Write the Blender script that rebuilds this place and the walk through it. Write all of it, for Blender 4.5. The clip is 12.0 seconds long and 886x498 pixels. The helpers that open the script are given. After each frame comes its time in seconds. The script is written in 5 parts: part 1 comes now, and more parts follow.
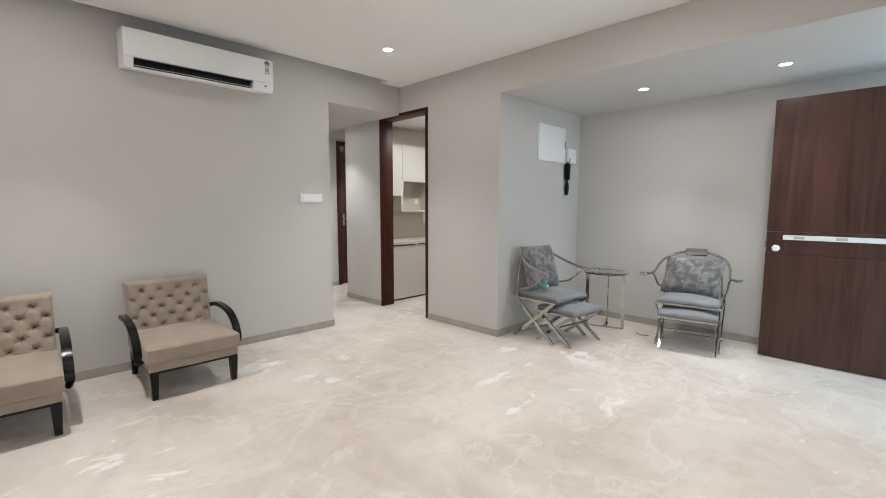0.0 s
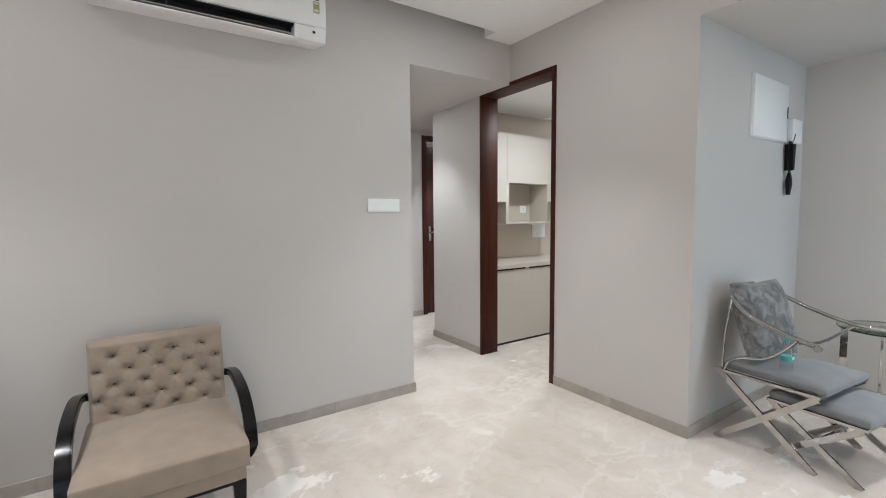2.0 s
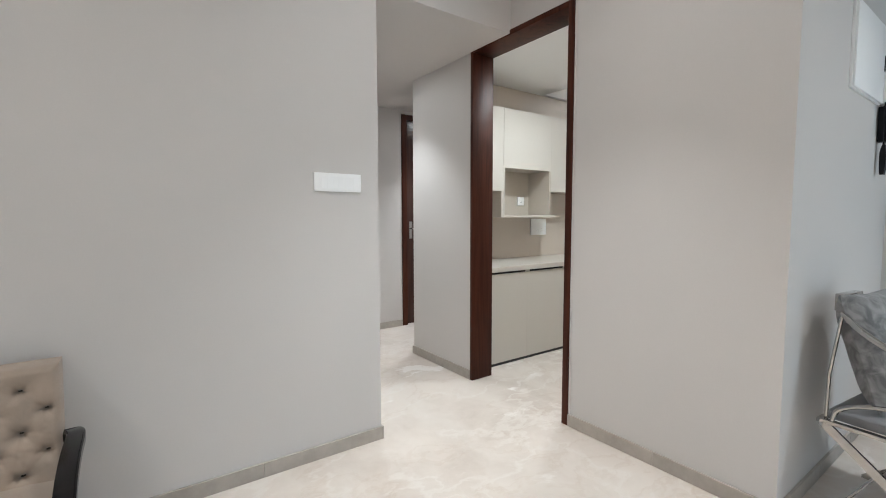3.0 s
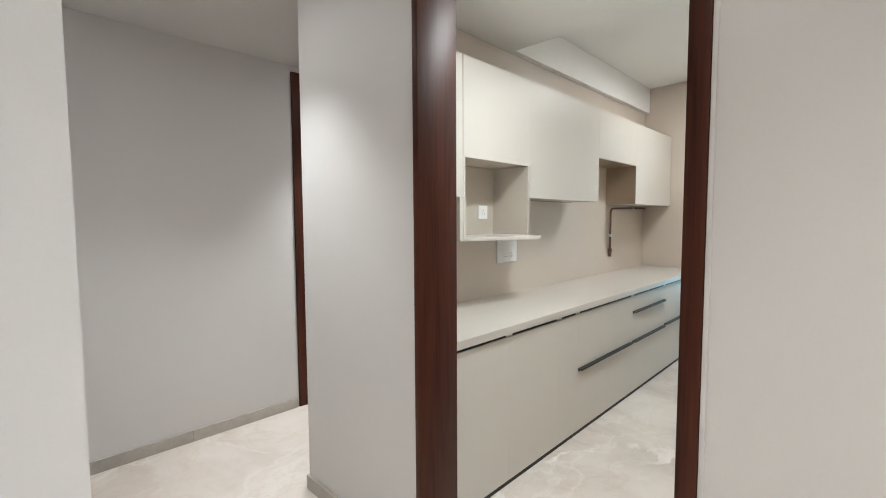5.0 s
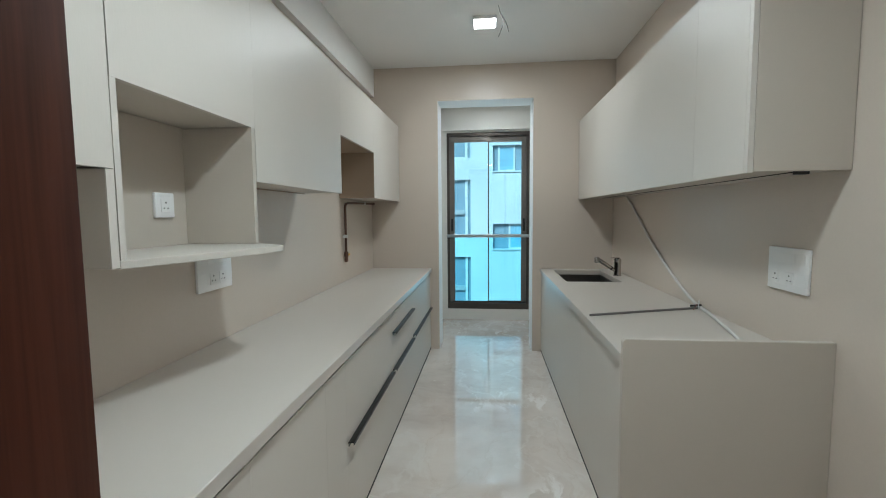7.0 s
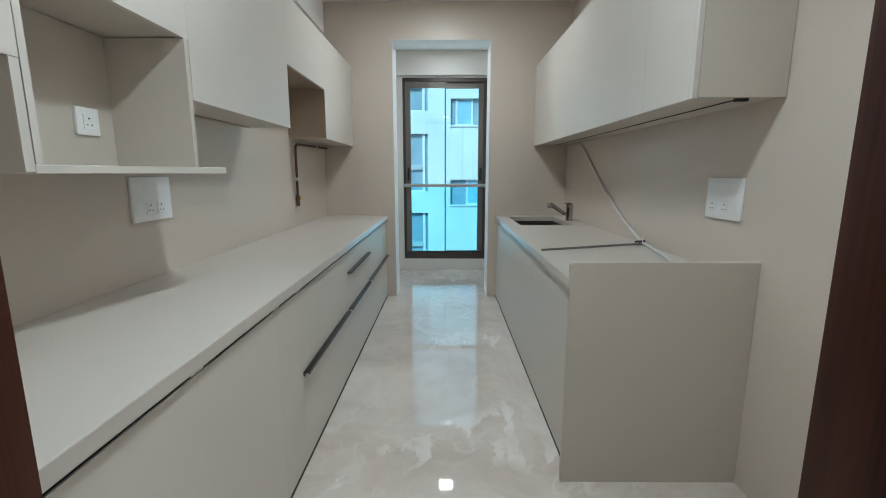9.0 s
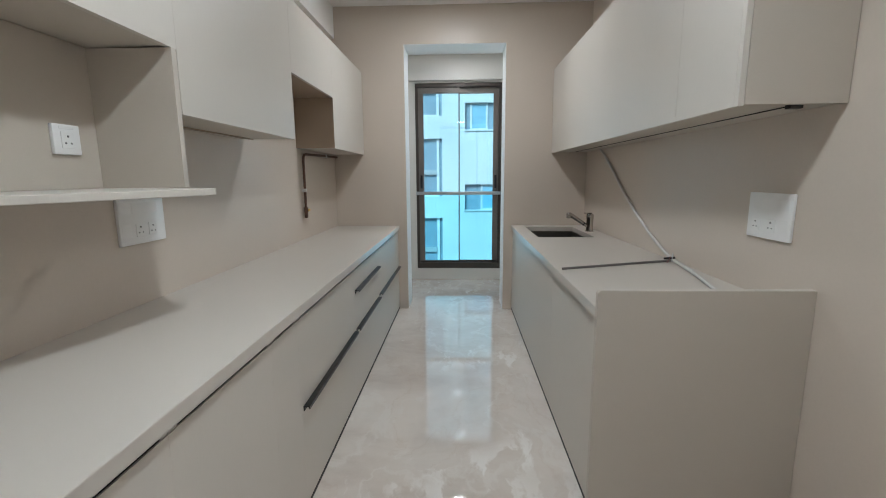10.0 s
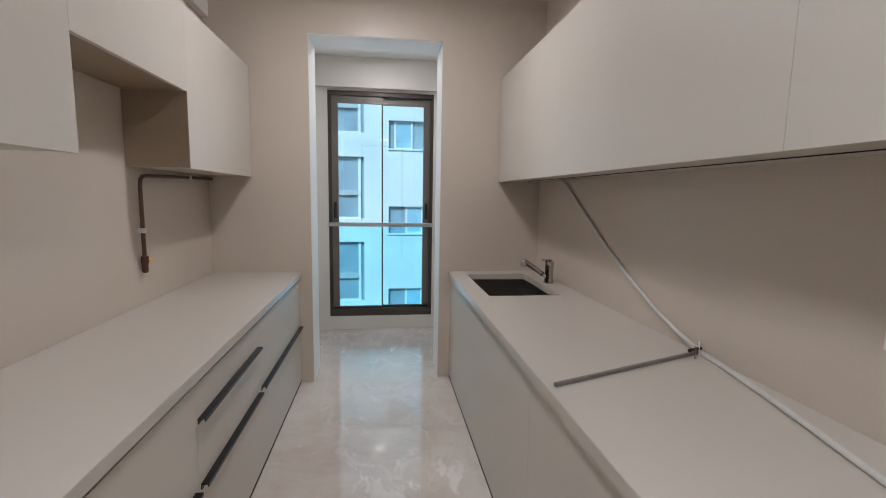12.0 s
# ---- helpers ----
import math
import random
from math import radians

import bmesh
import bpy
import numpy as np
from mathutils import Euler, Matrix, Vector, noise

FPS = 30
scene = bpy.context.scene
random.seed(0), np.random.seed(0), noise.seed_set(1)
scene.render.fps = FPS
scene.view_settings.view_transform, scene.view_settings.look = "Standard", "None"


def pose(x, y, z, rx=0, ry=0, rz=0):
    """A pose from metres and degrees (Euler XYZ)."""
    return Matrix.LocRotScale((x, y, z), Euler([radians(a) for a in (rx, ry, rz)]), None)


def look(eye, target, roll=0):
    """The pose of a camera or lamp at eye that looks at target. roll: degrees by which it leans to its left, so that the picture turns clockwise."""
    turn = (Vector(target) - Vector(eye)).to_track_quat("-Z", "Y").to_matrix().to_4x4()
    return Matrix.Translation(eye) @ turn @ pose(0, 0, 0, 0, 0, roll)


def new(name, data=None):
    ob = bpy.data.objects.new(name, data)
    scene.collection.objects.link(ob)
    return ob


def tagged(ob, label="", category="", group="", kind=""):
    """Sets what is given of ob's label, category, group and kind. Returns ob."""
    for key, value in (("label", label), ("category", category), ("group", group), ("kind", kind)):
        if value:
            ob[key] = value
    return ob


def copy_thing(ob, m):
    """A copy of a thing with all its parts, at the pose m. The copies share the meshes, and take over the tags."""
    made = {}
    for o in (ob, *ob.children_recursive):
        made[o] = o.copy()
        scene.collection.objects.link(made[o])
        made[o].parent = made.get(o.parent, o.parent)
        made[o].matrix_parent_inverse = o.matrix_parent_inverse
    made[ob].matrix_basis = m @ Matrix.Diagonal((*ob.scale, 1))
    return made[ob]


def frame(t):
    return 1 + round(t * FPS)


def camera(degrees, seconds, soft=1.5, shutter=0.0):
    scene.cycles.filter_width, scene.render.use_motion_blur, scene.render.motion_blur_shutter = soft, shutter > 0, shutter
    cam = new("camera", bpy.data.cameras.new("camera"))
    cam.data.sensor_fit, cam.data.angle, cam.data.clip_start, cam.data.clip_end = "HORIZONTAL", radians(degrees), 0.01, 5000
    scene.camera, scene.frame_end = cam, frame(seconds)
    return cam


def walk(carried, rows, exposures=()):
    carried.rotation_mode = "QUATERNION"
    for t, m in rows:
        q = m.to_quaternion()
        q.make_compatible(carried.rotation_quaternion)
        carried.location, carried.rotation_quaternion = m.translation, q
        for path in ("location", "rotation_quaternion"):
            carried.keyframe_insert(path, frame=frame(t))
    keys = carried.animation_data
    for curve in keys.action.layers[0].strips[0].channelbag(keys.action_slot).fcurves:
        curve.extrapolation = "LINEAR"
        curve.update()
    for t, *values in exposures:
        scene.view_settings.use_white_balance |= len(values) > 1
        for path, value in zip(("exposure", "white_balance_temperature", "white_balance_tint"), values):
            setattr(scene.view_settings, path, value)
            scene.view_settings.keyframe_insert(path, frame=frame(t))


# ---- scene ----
cam = camera(90.7, 12.0, soft=1.0)
PATH = [
    (0, (0.531, -0.097, 1.341), (-0.877, 1.31, 1.144), 0.1),
    (0.5, (0.174, 0.087, 1.374), (-1.379, 1.336, 1.21), -0.6),
    (1, (-0.166, 0.362, 1.375), (-1.809, 1.493, 1.228), -0.4),
    (1.5, (-0.521, 0.589, 1.356), (-2.185, 1.688, 1.206), -0.3),
    (2, (-0.9, 0.798, 1.339), (-2.555, 1.912, 1.188), -0.5),
    (2.5, (-1.244, 1.095, 1.256), (-2.894, 2.215, 1.107), -0.4),
    (3, (-1.592, 1.324, 1.236), (-3.214, 2.486, 1.096), -0.1),
    (3.2, (-1.731, 1.418, 1.26), (-3.345, 2.59, 1.116), -0.1),
    (4.8, (-2.863, 2.25, 1.353), (-4.294, 3.64, 1.214), -0.2),
    (5, (-2.969, 2.355, 1.36), (-4.365, 3.78, 1.228), -0.3),
    (5.5, (-3.236, 2.67, 1.336), (-4.464, 4.241, 1.18), -0.6),
    (6, (-3.426, 2.9, 1.333), (-4.316, 4.681, 1.145), -0.4),
    (6.5, (-3.611, 3.073, 1.361), (-4.067, 5.012, 1.181), -0.4),
    (7, (-3.672, 3.164, 1.369), (-3.876, 5.147, 1.211), -0.5),
    (7.5, (-3.685, 3.185, 1.364), (-3.777, 5.176, 1.194), -0.3),
    (7.7, (-3.676, 3.184, 1.352), (-3.735, 5.175, 1.163), -0.2),
    (9.3, (-3.657, 3.159, 1.238), (-3.669, 5.128, 0.886), -0.0),
    (9.5, (-3.662, 3.175, 1.253), (-3.688, 5.144, 0.902), -0.1),
    (10, (-3.647, 3.33, 1.294), (-3.727, 5.301, 0.967), -0.4),
    (10.5, (-3.651, 3.51, 1.326), (-3.719, 5.485, 1.019), -0.2),
    (11, (-3.691, 3.766, 1.342), (-3.679, 5.744, 1.049), -0.1),
    (11.5, (-3.729, 4.002, 1.365), (-3.632, 5.979, 1.078), -0.2),
    (12, (-3.648, 4.294, 1.393), (-3.38, 6.261, 1.151), 1.0),
]
EXPOSURE = [
    (0.0, 0.22, 6150, 7), (1.0, 0.27, 6000, 6), (1.5, 0.25, 5950, 7), (2.5, 0.31, 5920, 6), (3.0, 0.36, 5920, 6), (4.8, 0.54, 6030, 6), (5.0, 0.56, 6050, 6), (5.5, 0.38, 5950, 6), (6.0, 0.06, 5920, 8), (6.5, -0.02, 5820, 5),
    (7.0, -0.09, 5680, 1), (7.5, -0.07, 5720, 5), (7.7, -0.07, 5700, 5), (9.5, -0.06, 5620, 1), (10.0, -0.08, 5820, 7), (10.5, -0.07, 6000, 11), (12.0, -0.16, 6150, 15),
]
walk(cam, [(t, look(eye, target, roll)) for t, eye, target, roll in PATH], EXPOSURE)


# ---- world and light ----
world = bpy.data.worlds.new("world")
scene.world = world
world.use_nodes = True
wn = world.node_tree.nodes
sky = wn.new("ShaderNodeTexSky")
sky.sky_type = "NISHITA"
sky.sun_disc = False
sky.sun_elevation = radians(34)
sky.sun_rotation = radians(200)
wn["Background"].inputs["Strength"].default_value = 0.15
world.node_tree.links.new(sky.outputs["Color"], wn["Background"].inputs["Color"])

SUN = bpy.data.lights.new("sun", "SUN")
SUN.energy, SUN.angle, SUN.color = 4.8, radians(12), (1.0, 0.96, 0.9)
sun = new("sun", SUN)
sun.matrix_world = look((-9, -25, 18), (0, 0, 0))

WARM, NEUTRAL, COOL = (1.0, 0.955, 0.91), (1.0, 0.985, 0.965), (0.62, 0.85, 1.0)


def spot_lamp(x, y, z, watts, colour=WARM, half=52, blend=0.55, size=0.035):
    d = bpy.data.lights.new("downlight_lamp", "SPOT")
    d.energy, d.color, d.spot_size, d.spot_blend, d.shadow_soft_size = watts, colour, radians(2 * half), blend, size
    ob = new("downlight_lamp", d)
    ob.matrix_world = pose(x, y, z)
    return ob


def disk_lamp(x, y, z, watts, colour=WARM):
    """The wide spill of a flat round LED, right up to the ceiling."""
    d = bpy.data.lights.new("downlight_spill", "AREA")
    d.energy, d.color, d.shape, d.size = watts, colour, "DISK", 0.076
    new("downlight_spill", d).matrix_world = pose(x, y, z)


def area_lamp(m, watts, colour, wide, high, spread=180):
    d = bpy.data.lights.new("opening_lamp", "AREA")
    d.energy, d.color, d.shape, d.size, d.size_y, d.spread = watts, colour, "RECTANGLE", wide, high, radians(spread)
    ob = new("opening_lamp", d)
    ob.matrix_world = m
    return ob


# beyond (-2.79, 2.5) and (-0.7, 2.5), unseen downlights added to light the room
LIVING_LAMPS = [(-2.79, y) for y in (2.5, 0.02, -2.9)] + [(x, y) for x in (-0.7, 1.4) for y in (2.5, 0.4, -1.7, -3.6)]
RECESS_LAMPS = [(-1.144, 4.245), (-0.08, 4.26)]
CORRIDOR_LAMPS = [(-4.86, 2.93, 58), (-5.45, 4.35, 96)]
CEIL, SOFFIT, KCEIL, KLOW, UCEIL = 2.77, 2.44, 2.80, 2.53, 2.70
W_LIVING, W_RECESS, W_KITCHEN, W_NEAR, W_UTILITY, W_DOORWAY, W_UNSEEN_FILL = 118, 70, 13.5, 14.8, 4, 21, 5
W_WINDOW, W_SPILL = 3, 3.6
for lx, ly in LIVING_LAMPS:
    spot_lamp(lx, ly, CEIL - 0.012, W_LIVING, half=42, blend=1.0)
    disk_lamp(lx, ly, CEIL - 0.010, W_SPILL)
for lx, ly in RECESS_LAMPS:
    spot_lamp(lx, ly, SOFFIT - 0.012, W_RECESS, NEUTRAL, half=44, blend=1.0)
    disk_lamp(lx, ly, SOFFIT - 0.010, W_SPILL * 0.7, NEUTRAL)
for lx, ly, watts in CORRIDOR_LAMPS:
    spot_lamp(lx, ly, SOFFIT - 0.012, watts, NEUTRAL, half=48, blend=0.7)
    disk_lamp(lx, ly, SOFFIT - 0.010, W_SPILL * 0.42, NEUTRAL)
area_lamp(pose(-3.693, 6.54, KCEIL - 0.032), W_KITCHEN, WARM, 0.15, 0.15)
area_lamp(pose(-3.65, 4.17, KLOW - 0.032), W_NEAR, (0.98, 1.0, 0.98), 0.15, 0.15, 165)
area_lamp(pose(-3.65, 8.15, UCEIL - 0.032), W_UTILITY, NEUTRAL, 0.15, 0.15)
# sky light in the utility window
area_lamp(look((-3.67, 8.79, 1.3), (-3.67, 5, 1.1)), W_WINDOW, (0.64, 0.87, 1.0), 0.9, 2.0)
# daylight in the entrance doorway; soft fill from an unseen opening added behind the walk
area_lamp(look((1.12, 4.30, 1.22), (-3, 4.30, 1.22)), W_DOORWAY, COOL, 1.28, 2.3)
area_lamp(look((3.25, -1.2, 1.25), (-3, -1.2, 1.25)), W_UNSEEN_FILL, (0.93, 0.96, 1.0), 3.4, 2.2)


# ---- materials ----
def material(name, colour, rough=0.5, metal=0.0, var=0.06, scale=3.0, fine=60.0, bump=0.05, coat=0.0, sheen=0.0, spec=0.5, stretch=(1, 1, 1), per_object=0.0):
    """Two scales of tone change over a base colour, with fine relief."""
    m = bpy.data.materials.new(name)
    m.use_nodes = True
    n, l = m.node_tree.nodes, m.node_tree.links
    b = n["Principled BSDF"]
    tc = n.new("ShaderNodeTexCoord")
    mp = n.new("ShaderNodeMapping")
    mp.inputs["Scale"].default_value = stretch
    l.new(tc.outputs["Object"], mp.inputs["Vector"])
    big, small = n.new("ShaderNodeTexNoise"), n.new("ShaderNodeTexNoise")
    big.inputs["Scale"].default_value, small.inputs["Scale"].default_value = scale, fine
    big.inputs["Detail"].default_value, small.inputs["Detail"].default_value = 4, 3
    l.new(mp.outputs["Vector"], big.inputs["Vector"])
    l.new(mp.outputs["Vector"], small.inputs["Vector"])
    mix = n.new("ShaderNodeMix")
    mix.data_type = "FLOAT"
    mix.inputs[0].default_value = 0.35
    l.new(big.outputs["Fac"], mix.inputs[2])
    l.new(small.outputs["Fac"], mix.inputs[3])
    ramp = n.new("ShaderNodeMapRange")
    ramp.inputs["From Min"].default_value, ramp.inputs["From Max"].default_value = 0.3, 0.7
    ramp.inputs["To Min"].default_value, ramp.inputs["To Max"].default_value = 1 - var, 1 + var
    l.new(mix.outputs[0], ramp.inputs["Value"])
    hsv = n.new("ShaderNodeHueSaturation")
    hsv.inputs["Color"].default_value = (*colour, 1)
    value = ramp.outputs["Result"]
    if per_object:
        info, wide, mul = n.new("ShaderNodeObjectInfo"), n.new("ShaderNodeMapRange"), n.new("ShaderNodeMath")
        wide.inputs["To Min"].default_value, wide.inputs["To Max"].default_value = 1 - per_object, 1 + per_object
        mul.operation = "MULTIPLY"
        l.new(info.outputs["Random"], wide.inputs["Value"])
        l.new(wide.outputs["Result"], mul.inputs[0])
        l.new(value, mul.inputs[1])
        value = mul.outputs["Value"]
    l.new(value, hsv.inputs["Value"])
    l.new(hsv.outputs["Color"], b.inputs["Base Color"])
    rr = n.new("ShaderNodeMapRange")
    rr.inputs["To Min"].default_value, rr.inputs["To Max"].default_value = rough * 0.85, min(1.0, rough * 1.15)
    l.new(big.outputs["Fac"], rr.inputs["Value"])
    l.new(rr.outputs["Result"], b.inputs["Roughness"])
    b.inputs["Metallic"].default_value, b.inputs["Coat Weight"].default_value = metal, coat
    b.inputs["Sheen Weight"].default_value, b.inputs["Specular IOR Level"].default_value = sheen, spec
    if bump:
        bp = n.new("ShaderNodeBump")
        bp.inputs["Strength"].default_value, bp.inputs["Distance"].default_value = bump, 0.002
        l.new(small.outputs["Fac"], bp.inputs["Height"])
        l.new(bp.outputs["Normal"], b.inputs["Normal"])
    return m


def wood(name, dark, light, rough=0.32, scale=1.0, coat=0.3):
    """Vertical grain: noise stretched along z, with fine pores."""
    m = bpy.data.materials.new(name)
    m.use_nodes = True
    n, l = m.node_tree.nodes, m.node_tree.links
    b = n["Principled BSDF"]
    tc, mp, mp2 = n.new("ShaderNodeTexCoord"), n.new("ShaderNodeMapping"), n.new("ShaderNodeMapping")
    mp.inputs["Scale"].default_value = (14 * scale, 14 * scale, 0.9 * scale)
    mp2.inputs["Scale"].default_value = (160 * scale, 160 * scale, 5 * scale)
    a, f, big = n.new("ShaderNodeTexNoise"), n.new("ShaderNodeTexNoise"), n.new("ShaderNodeTexNoise")
    a.inputs["Scale"].default_value, f.inputs["Scale"].default_value, big.inputs["Scale"].default_value = 1.0, 1.0, 1.3
    a.inputs["Detail"].default_value, a.inputs["Distortion"].default_value = 6, 1.2
    for mm, t in ((mp, a), (mp2, f)):
        l.new(tc.outputs["Object"], mm.inputs["Vector"])
        l.new(mm.outputs["Vector"], t.inputs["Vector"])
    l.new(tc.outputs["Object"], big.inputs["Vector"])
    add = n.new("ShaderNodeMath")
    add.operation = "MULTIPLY_ADD"
    add.inputs[1].default_value = 0.35
    l.new(f.outputs["Fac"], add.inputs[0])
    l.new(a.outputs["Fac"], add.inputs[2])
    add2 = n.new("ShaderNodeMath")
    add2.operation = "MULTIPLY_ADD"
    add2.inputs[1].default_value = 0.5
    l.new(big.outputs["Fac"], add2.inputs[0])
    l.new(add.outputs["Value"], add2.inputs[2])
    cr = n.new("ShaderNodeValToRGB")
    cr.color_ramp.elements[0].position, cr.color_ramp.elements[0].color = 0.62, (*dark, 1)
    cr.color_ramp.elements[1].position, cr.color_ramp.elements[1].color = 1.2 - 0.2, (*light, 1)
    l.new(add2.outputs["Value"], cr.inputs["Fac"])
    l.new(cr.outputs["Color"], b.inputs["Base Color"])
    b.inputs["Roughness"].default_value, b.inputs["Coat Weight"].default_value, b.inputs["Coat Roughness"].default_value = rough, coat, 0.25
    b.inputs["Specular IOR Level"].default_value = 0.14
    bp = n.new("ShaderNodeBump")
    bp.inputs["Strength"].default_value, bp.inputs["Distance"].default_value = 0.12, 0.001
    l.new(f.outputs["Fac"], bp.inputs["Height"])
    l.new(bp.outputs["Normal"], b.inputs["Normal"])
    return m


def marble(name, low, high, vein, patch, rough=0.07, tone=1.0):
    """Polished beige marble: clouds, thin veins and scattered white calcite flecks."""
    m = bpy.data.materials.new(name)
    m.use_nodes = True
    n, l = m.node_tree.nodes, m.node_tree.links
    b = n["Principled BSDF"]
    tc = n.new("ShaderNodeTexCoord")
    warp = n.new("ShaderNodeTexNoise")
    warp.inputs["Scale"].default_value, warp.inputs["Detail"].default_value = 1.4, 5
    l.new(tc.outputs["Object"], warp.inputs["Vector"])
    wmix = n.new("ShaderNodeVectorMath")
    wmix.operation = "MULTIPLY_ADD"
    wmix.inputs[1].default_value = (0.55, 0.55, 0.55)
    l.new(warp.outputs["Color"], wmix.inputs[0])
    l.new(tc.outputs["Object"], wmix.inputs[2])

    def tex(scale, detail, rough_, vec, stretch=(1, 1, 1), turn=0.0):
        mp = n.new("ShaderNodeMapping")
        mp.inputs["Scale"].default_value = stretch
        mp.inputs["Rotation"].default_value = (0, 0, radians(turn))
        l.new(vec, mp.inputs["Vector"])
        t = n.new("ShaderNodeTexNoise")
        t.inputs["Scale"].default_value, t.inputs["Detail"].default_value, t.inputs["Roughness"].default_value = scale, detail, rough_
        l.new(mp.outputs["Vector"], t.inputs["Vector"])
        return t.outputs["Fac"]

    def ramp(fac, stops):
        r = n.new("ShaderNodeValToRGB")
        e = r.color_ramp.elements
        e[0].position, e[0].color = stops[0][0], (*[stops[0][1]] * 3, 1)
        e[1].position, e[1].color = stops[-1][0], (*[stops[-1][1]] * 3, 1)
        for p, v in stops[1:-1]:
            k = e.new(p)
            k.color = (v, v, v, 1)
        l.new(fac, r.inputs["Fac"])
        return r.outputs["Color"]

    def blend(fac, a, c):
        x = n.new("ShaderNodeMix")
        x.data_type = "RGBA"
        l.new(fac, x.inputs[0])
        for sock, v in ((x.inputs[6], a), (x.inputs[7], c)):
            if isinstance(v, tuple):
                sock.default_value = (*v, 1)
            else:
                l.new(v, sock)
        return x.outputs[2]

    clouds = ramp(tex(1.1, 8, 0.6, wmix.outputs["Vector"]), [(0.38, 0.0), (0.62, 1.0)])
    col = blend(clouds, low, high)
    fine = ramp(tex(9.0, 6, 0.65, wmix.outputs["Vector"]), [(0.35, 0.0), (0.75, 0.35)])
    col = blend(fine, col, high)
    veins = ramp(tex(1.7, 7, 0.55, wmix.outputs["Vector"], (1, 0.55, 1), 35), [(0.484, 0.0), (0.497, 0.42), (0.503, 0.42), (0.520, 0.0)])
    col = blend(veins, col, vein)
    rust = ramp(tex(2.3, 8, 0.6, wmix.outputs["Vector"], (1, 0.5, 1), -25), [(0.480, 0.0), (0.5, 0.16), (0.516, 0.0)])
    col = blend(rust, col, (0.44, 0.31, 0.215))
    streak = ramp(tex(3.2, 6, 0.6, wmix.outputs["Vector"], (0.28, 1.5, 1), 38), [(0.45, 0.0), (0.72, 0.42)])
    col = blend(streak, col, vein)
    where = ramp(tex(1.0, 3, 0.5, tc.outputs["Object"]), [(0.485, 0.0), (0.58, 1.0)])
    flecks = ramp(tex(5.2, 5, 0.6, wmix.outputs["Vector"], (1, 0.38, 1), -40), [(0.585, 0.0), (0.63, 0.7)])
    both = n.new("ShaderNodeMath")
    both.operation = "MULTIPLY"
    l.new(where, both.inputs[0])
    l.new(flecks, both.inputs[1])
    col = blend(both.outputs["Value"], col, patch)
    l.new(col, b.inputs["Base Color"])
    b.inputs["Roughness"].default_value = rough
    b.inputs["Specular IOR Level"].default_value = 0.43
    bp = n.new("ShaderNodeBump")
    bp.inputs["Strength"].default_value, bp.inputs["Distance"].default_value = 0.008, 0.003
    l.new(tex(2.2, 3, 0.5, tc.outputs["Object"]), bp.inputs["Height"])
    l.new(bp.outputs["Normal"], b.inputs["Normal"])
    return m


def glass_pane(name, tint, gloss=0.04):
    m = bpy.data.materials.new(name)
    m.use_nodes = True
    n, l = m.node_tree.nodes, m.node_tree.links
    n.remove(n["Principled BSDF"])
    t, g, x, f = n.new("ShaderNodeBsdfTransparent"), n.new("ShaderNodeBsdfGlossy"), n.new("ShaderNodeMixShader"), n.new("ShaderNodeLayerWeight")
    t.inputs["Color"].default_value = (*tint, 1)
    g.inputs["Roughness"].default_value = 0.01
    f.inputs["Blend"].default_value = 0.5
    up, sc = n.new("ShaderNodeMath"), n.new("ShaderNodeMath")
    up.operation, sc.operation = "POWER", "MULTIPLY_ADD"
    up.inputs[1].default_value, sc.inputs[1].default_value, sc.inputs[2].default_value = 5.0, 0.9, gloss
    l.new(f.outputs["Facing"], up.inputs[0])
    l.new(up.outputs["Value"], sc.inputs[0])
    l.new(sc.outputs["Value"], x.inputs[0])
    l.new(t.outputs["BSDF"], x.inputs[1])
    l.new(g.outputs["BSDF"], x.inputs[2])
    l.new(x.outputs["Shader"], n["Material Output"].inputs["Surface"])
    return m


def glow(name, colour, strength):
    m = bpy.data.materials.new(name)
    m.use_nodes = True
    b = m.node_tree.nodes["Principled BSDF"]
    b.inputs["Base Color"].default_value = (0.8, 0.8, 0.8, 1)
    b.inputs["Emission Color"].default_value = (*colour, 1)
    b.inputs["Emission Strength"].default_value = strength
    return m


M_WALL = material("greige_wall_paint", (0.60, 0.57, 0.545), 0.55, var=0.025, scale=0.9, fine=140, bump=0.06)
M_KWALL = material("beige_kitchen_wall", (0.62, 0.545, 0.467), 0.38, var=0.03, scale=0.8, fine=90, bump=0.03)
M_UTIL = material("cream_utility_paint", (0.74, 0.70, 0.65), 0.6, var=0.03, scale=0.9, fine=120, bump=0.05)
M_CEIL = material("white_ceiling_paint", (0.89, 0.88, 0.86), 0.7, var=0.02, scale=0.8, fine=120, bump=0.04)
M_FLOOR = marble("beige_marble", (0.53, 0.458, 0.398), (0.70, 0.628, 0.562), (0.745, 0.70, 0.645), (0.88, 0.85, 0.81), 0.035)
M_SKIRT = material("grey_beige_marble_skirting", (0.40, 0.36, 0.315), 0.38, var=0.14, scale=7, fine=30, bump=0.02, per_object=0.07)
M_LAM = material("off_white_laminate", (0.625, 0.582, 0.522), 0.42, var=0.02, scale=2, fine=220, bump=0.08, stretch=(1, 1, 0.15), per_object=0.004)
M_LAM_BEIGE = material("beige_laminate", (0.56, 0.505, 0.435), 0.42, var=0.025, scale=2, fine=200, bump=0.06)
# beige laminate darkened to brown: the hood opening's shade is in the colour
M_NICHE_SHADE = material("shade_brown_laminate", (0.35, 0.262, 0.185), 0.45, var=0.03, scale=2, fine=200, bump=0.06)
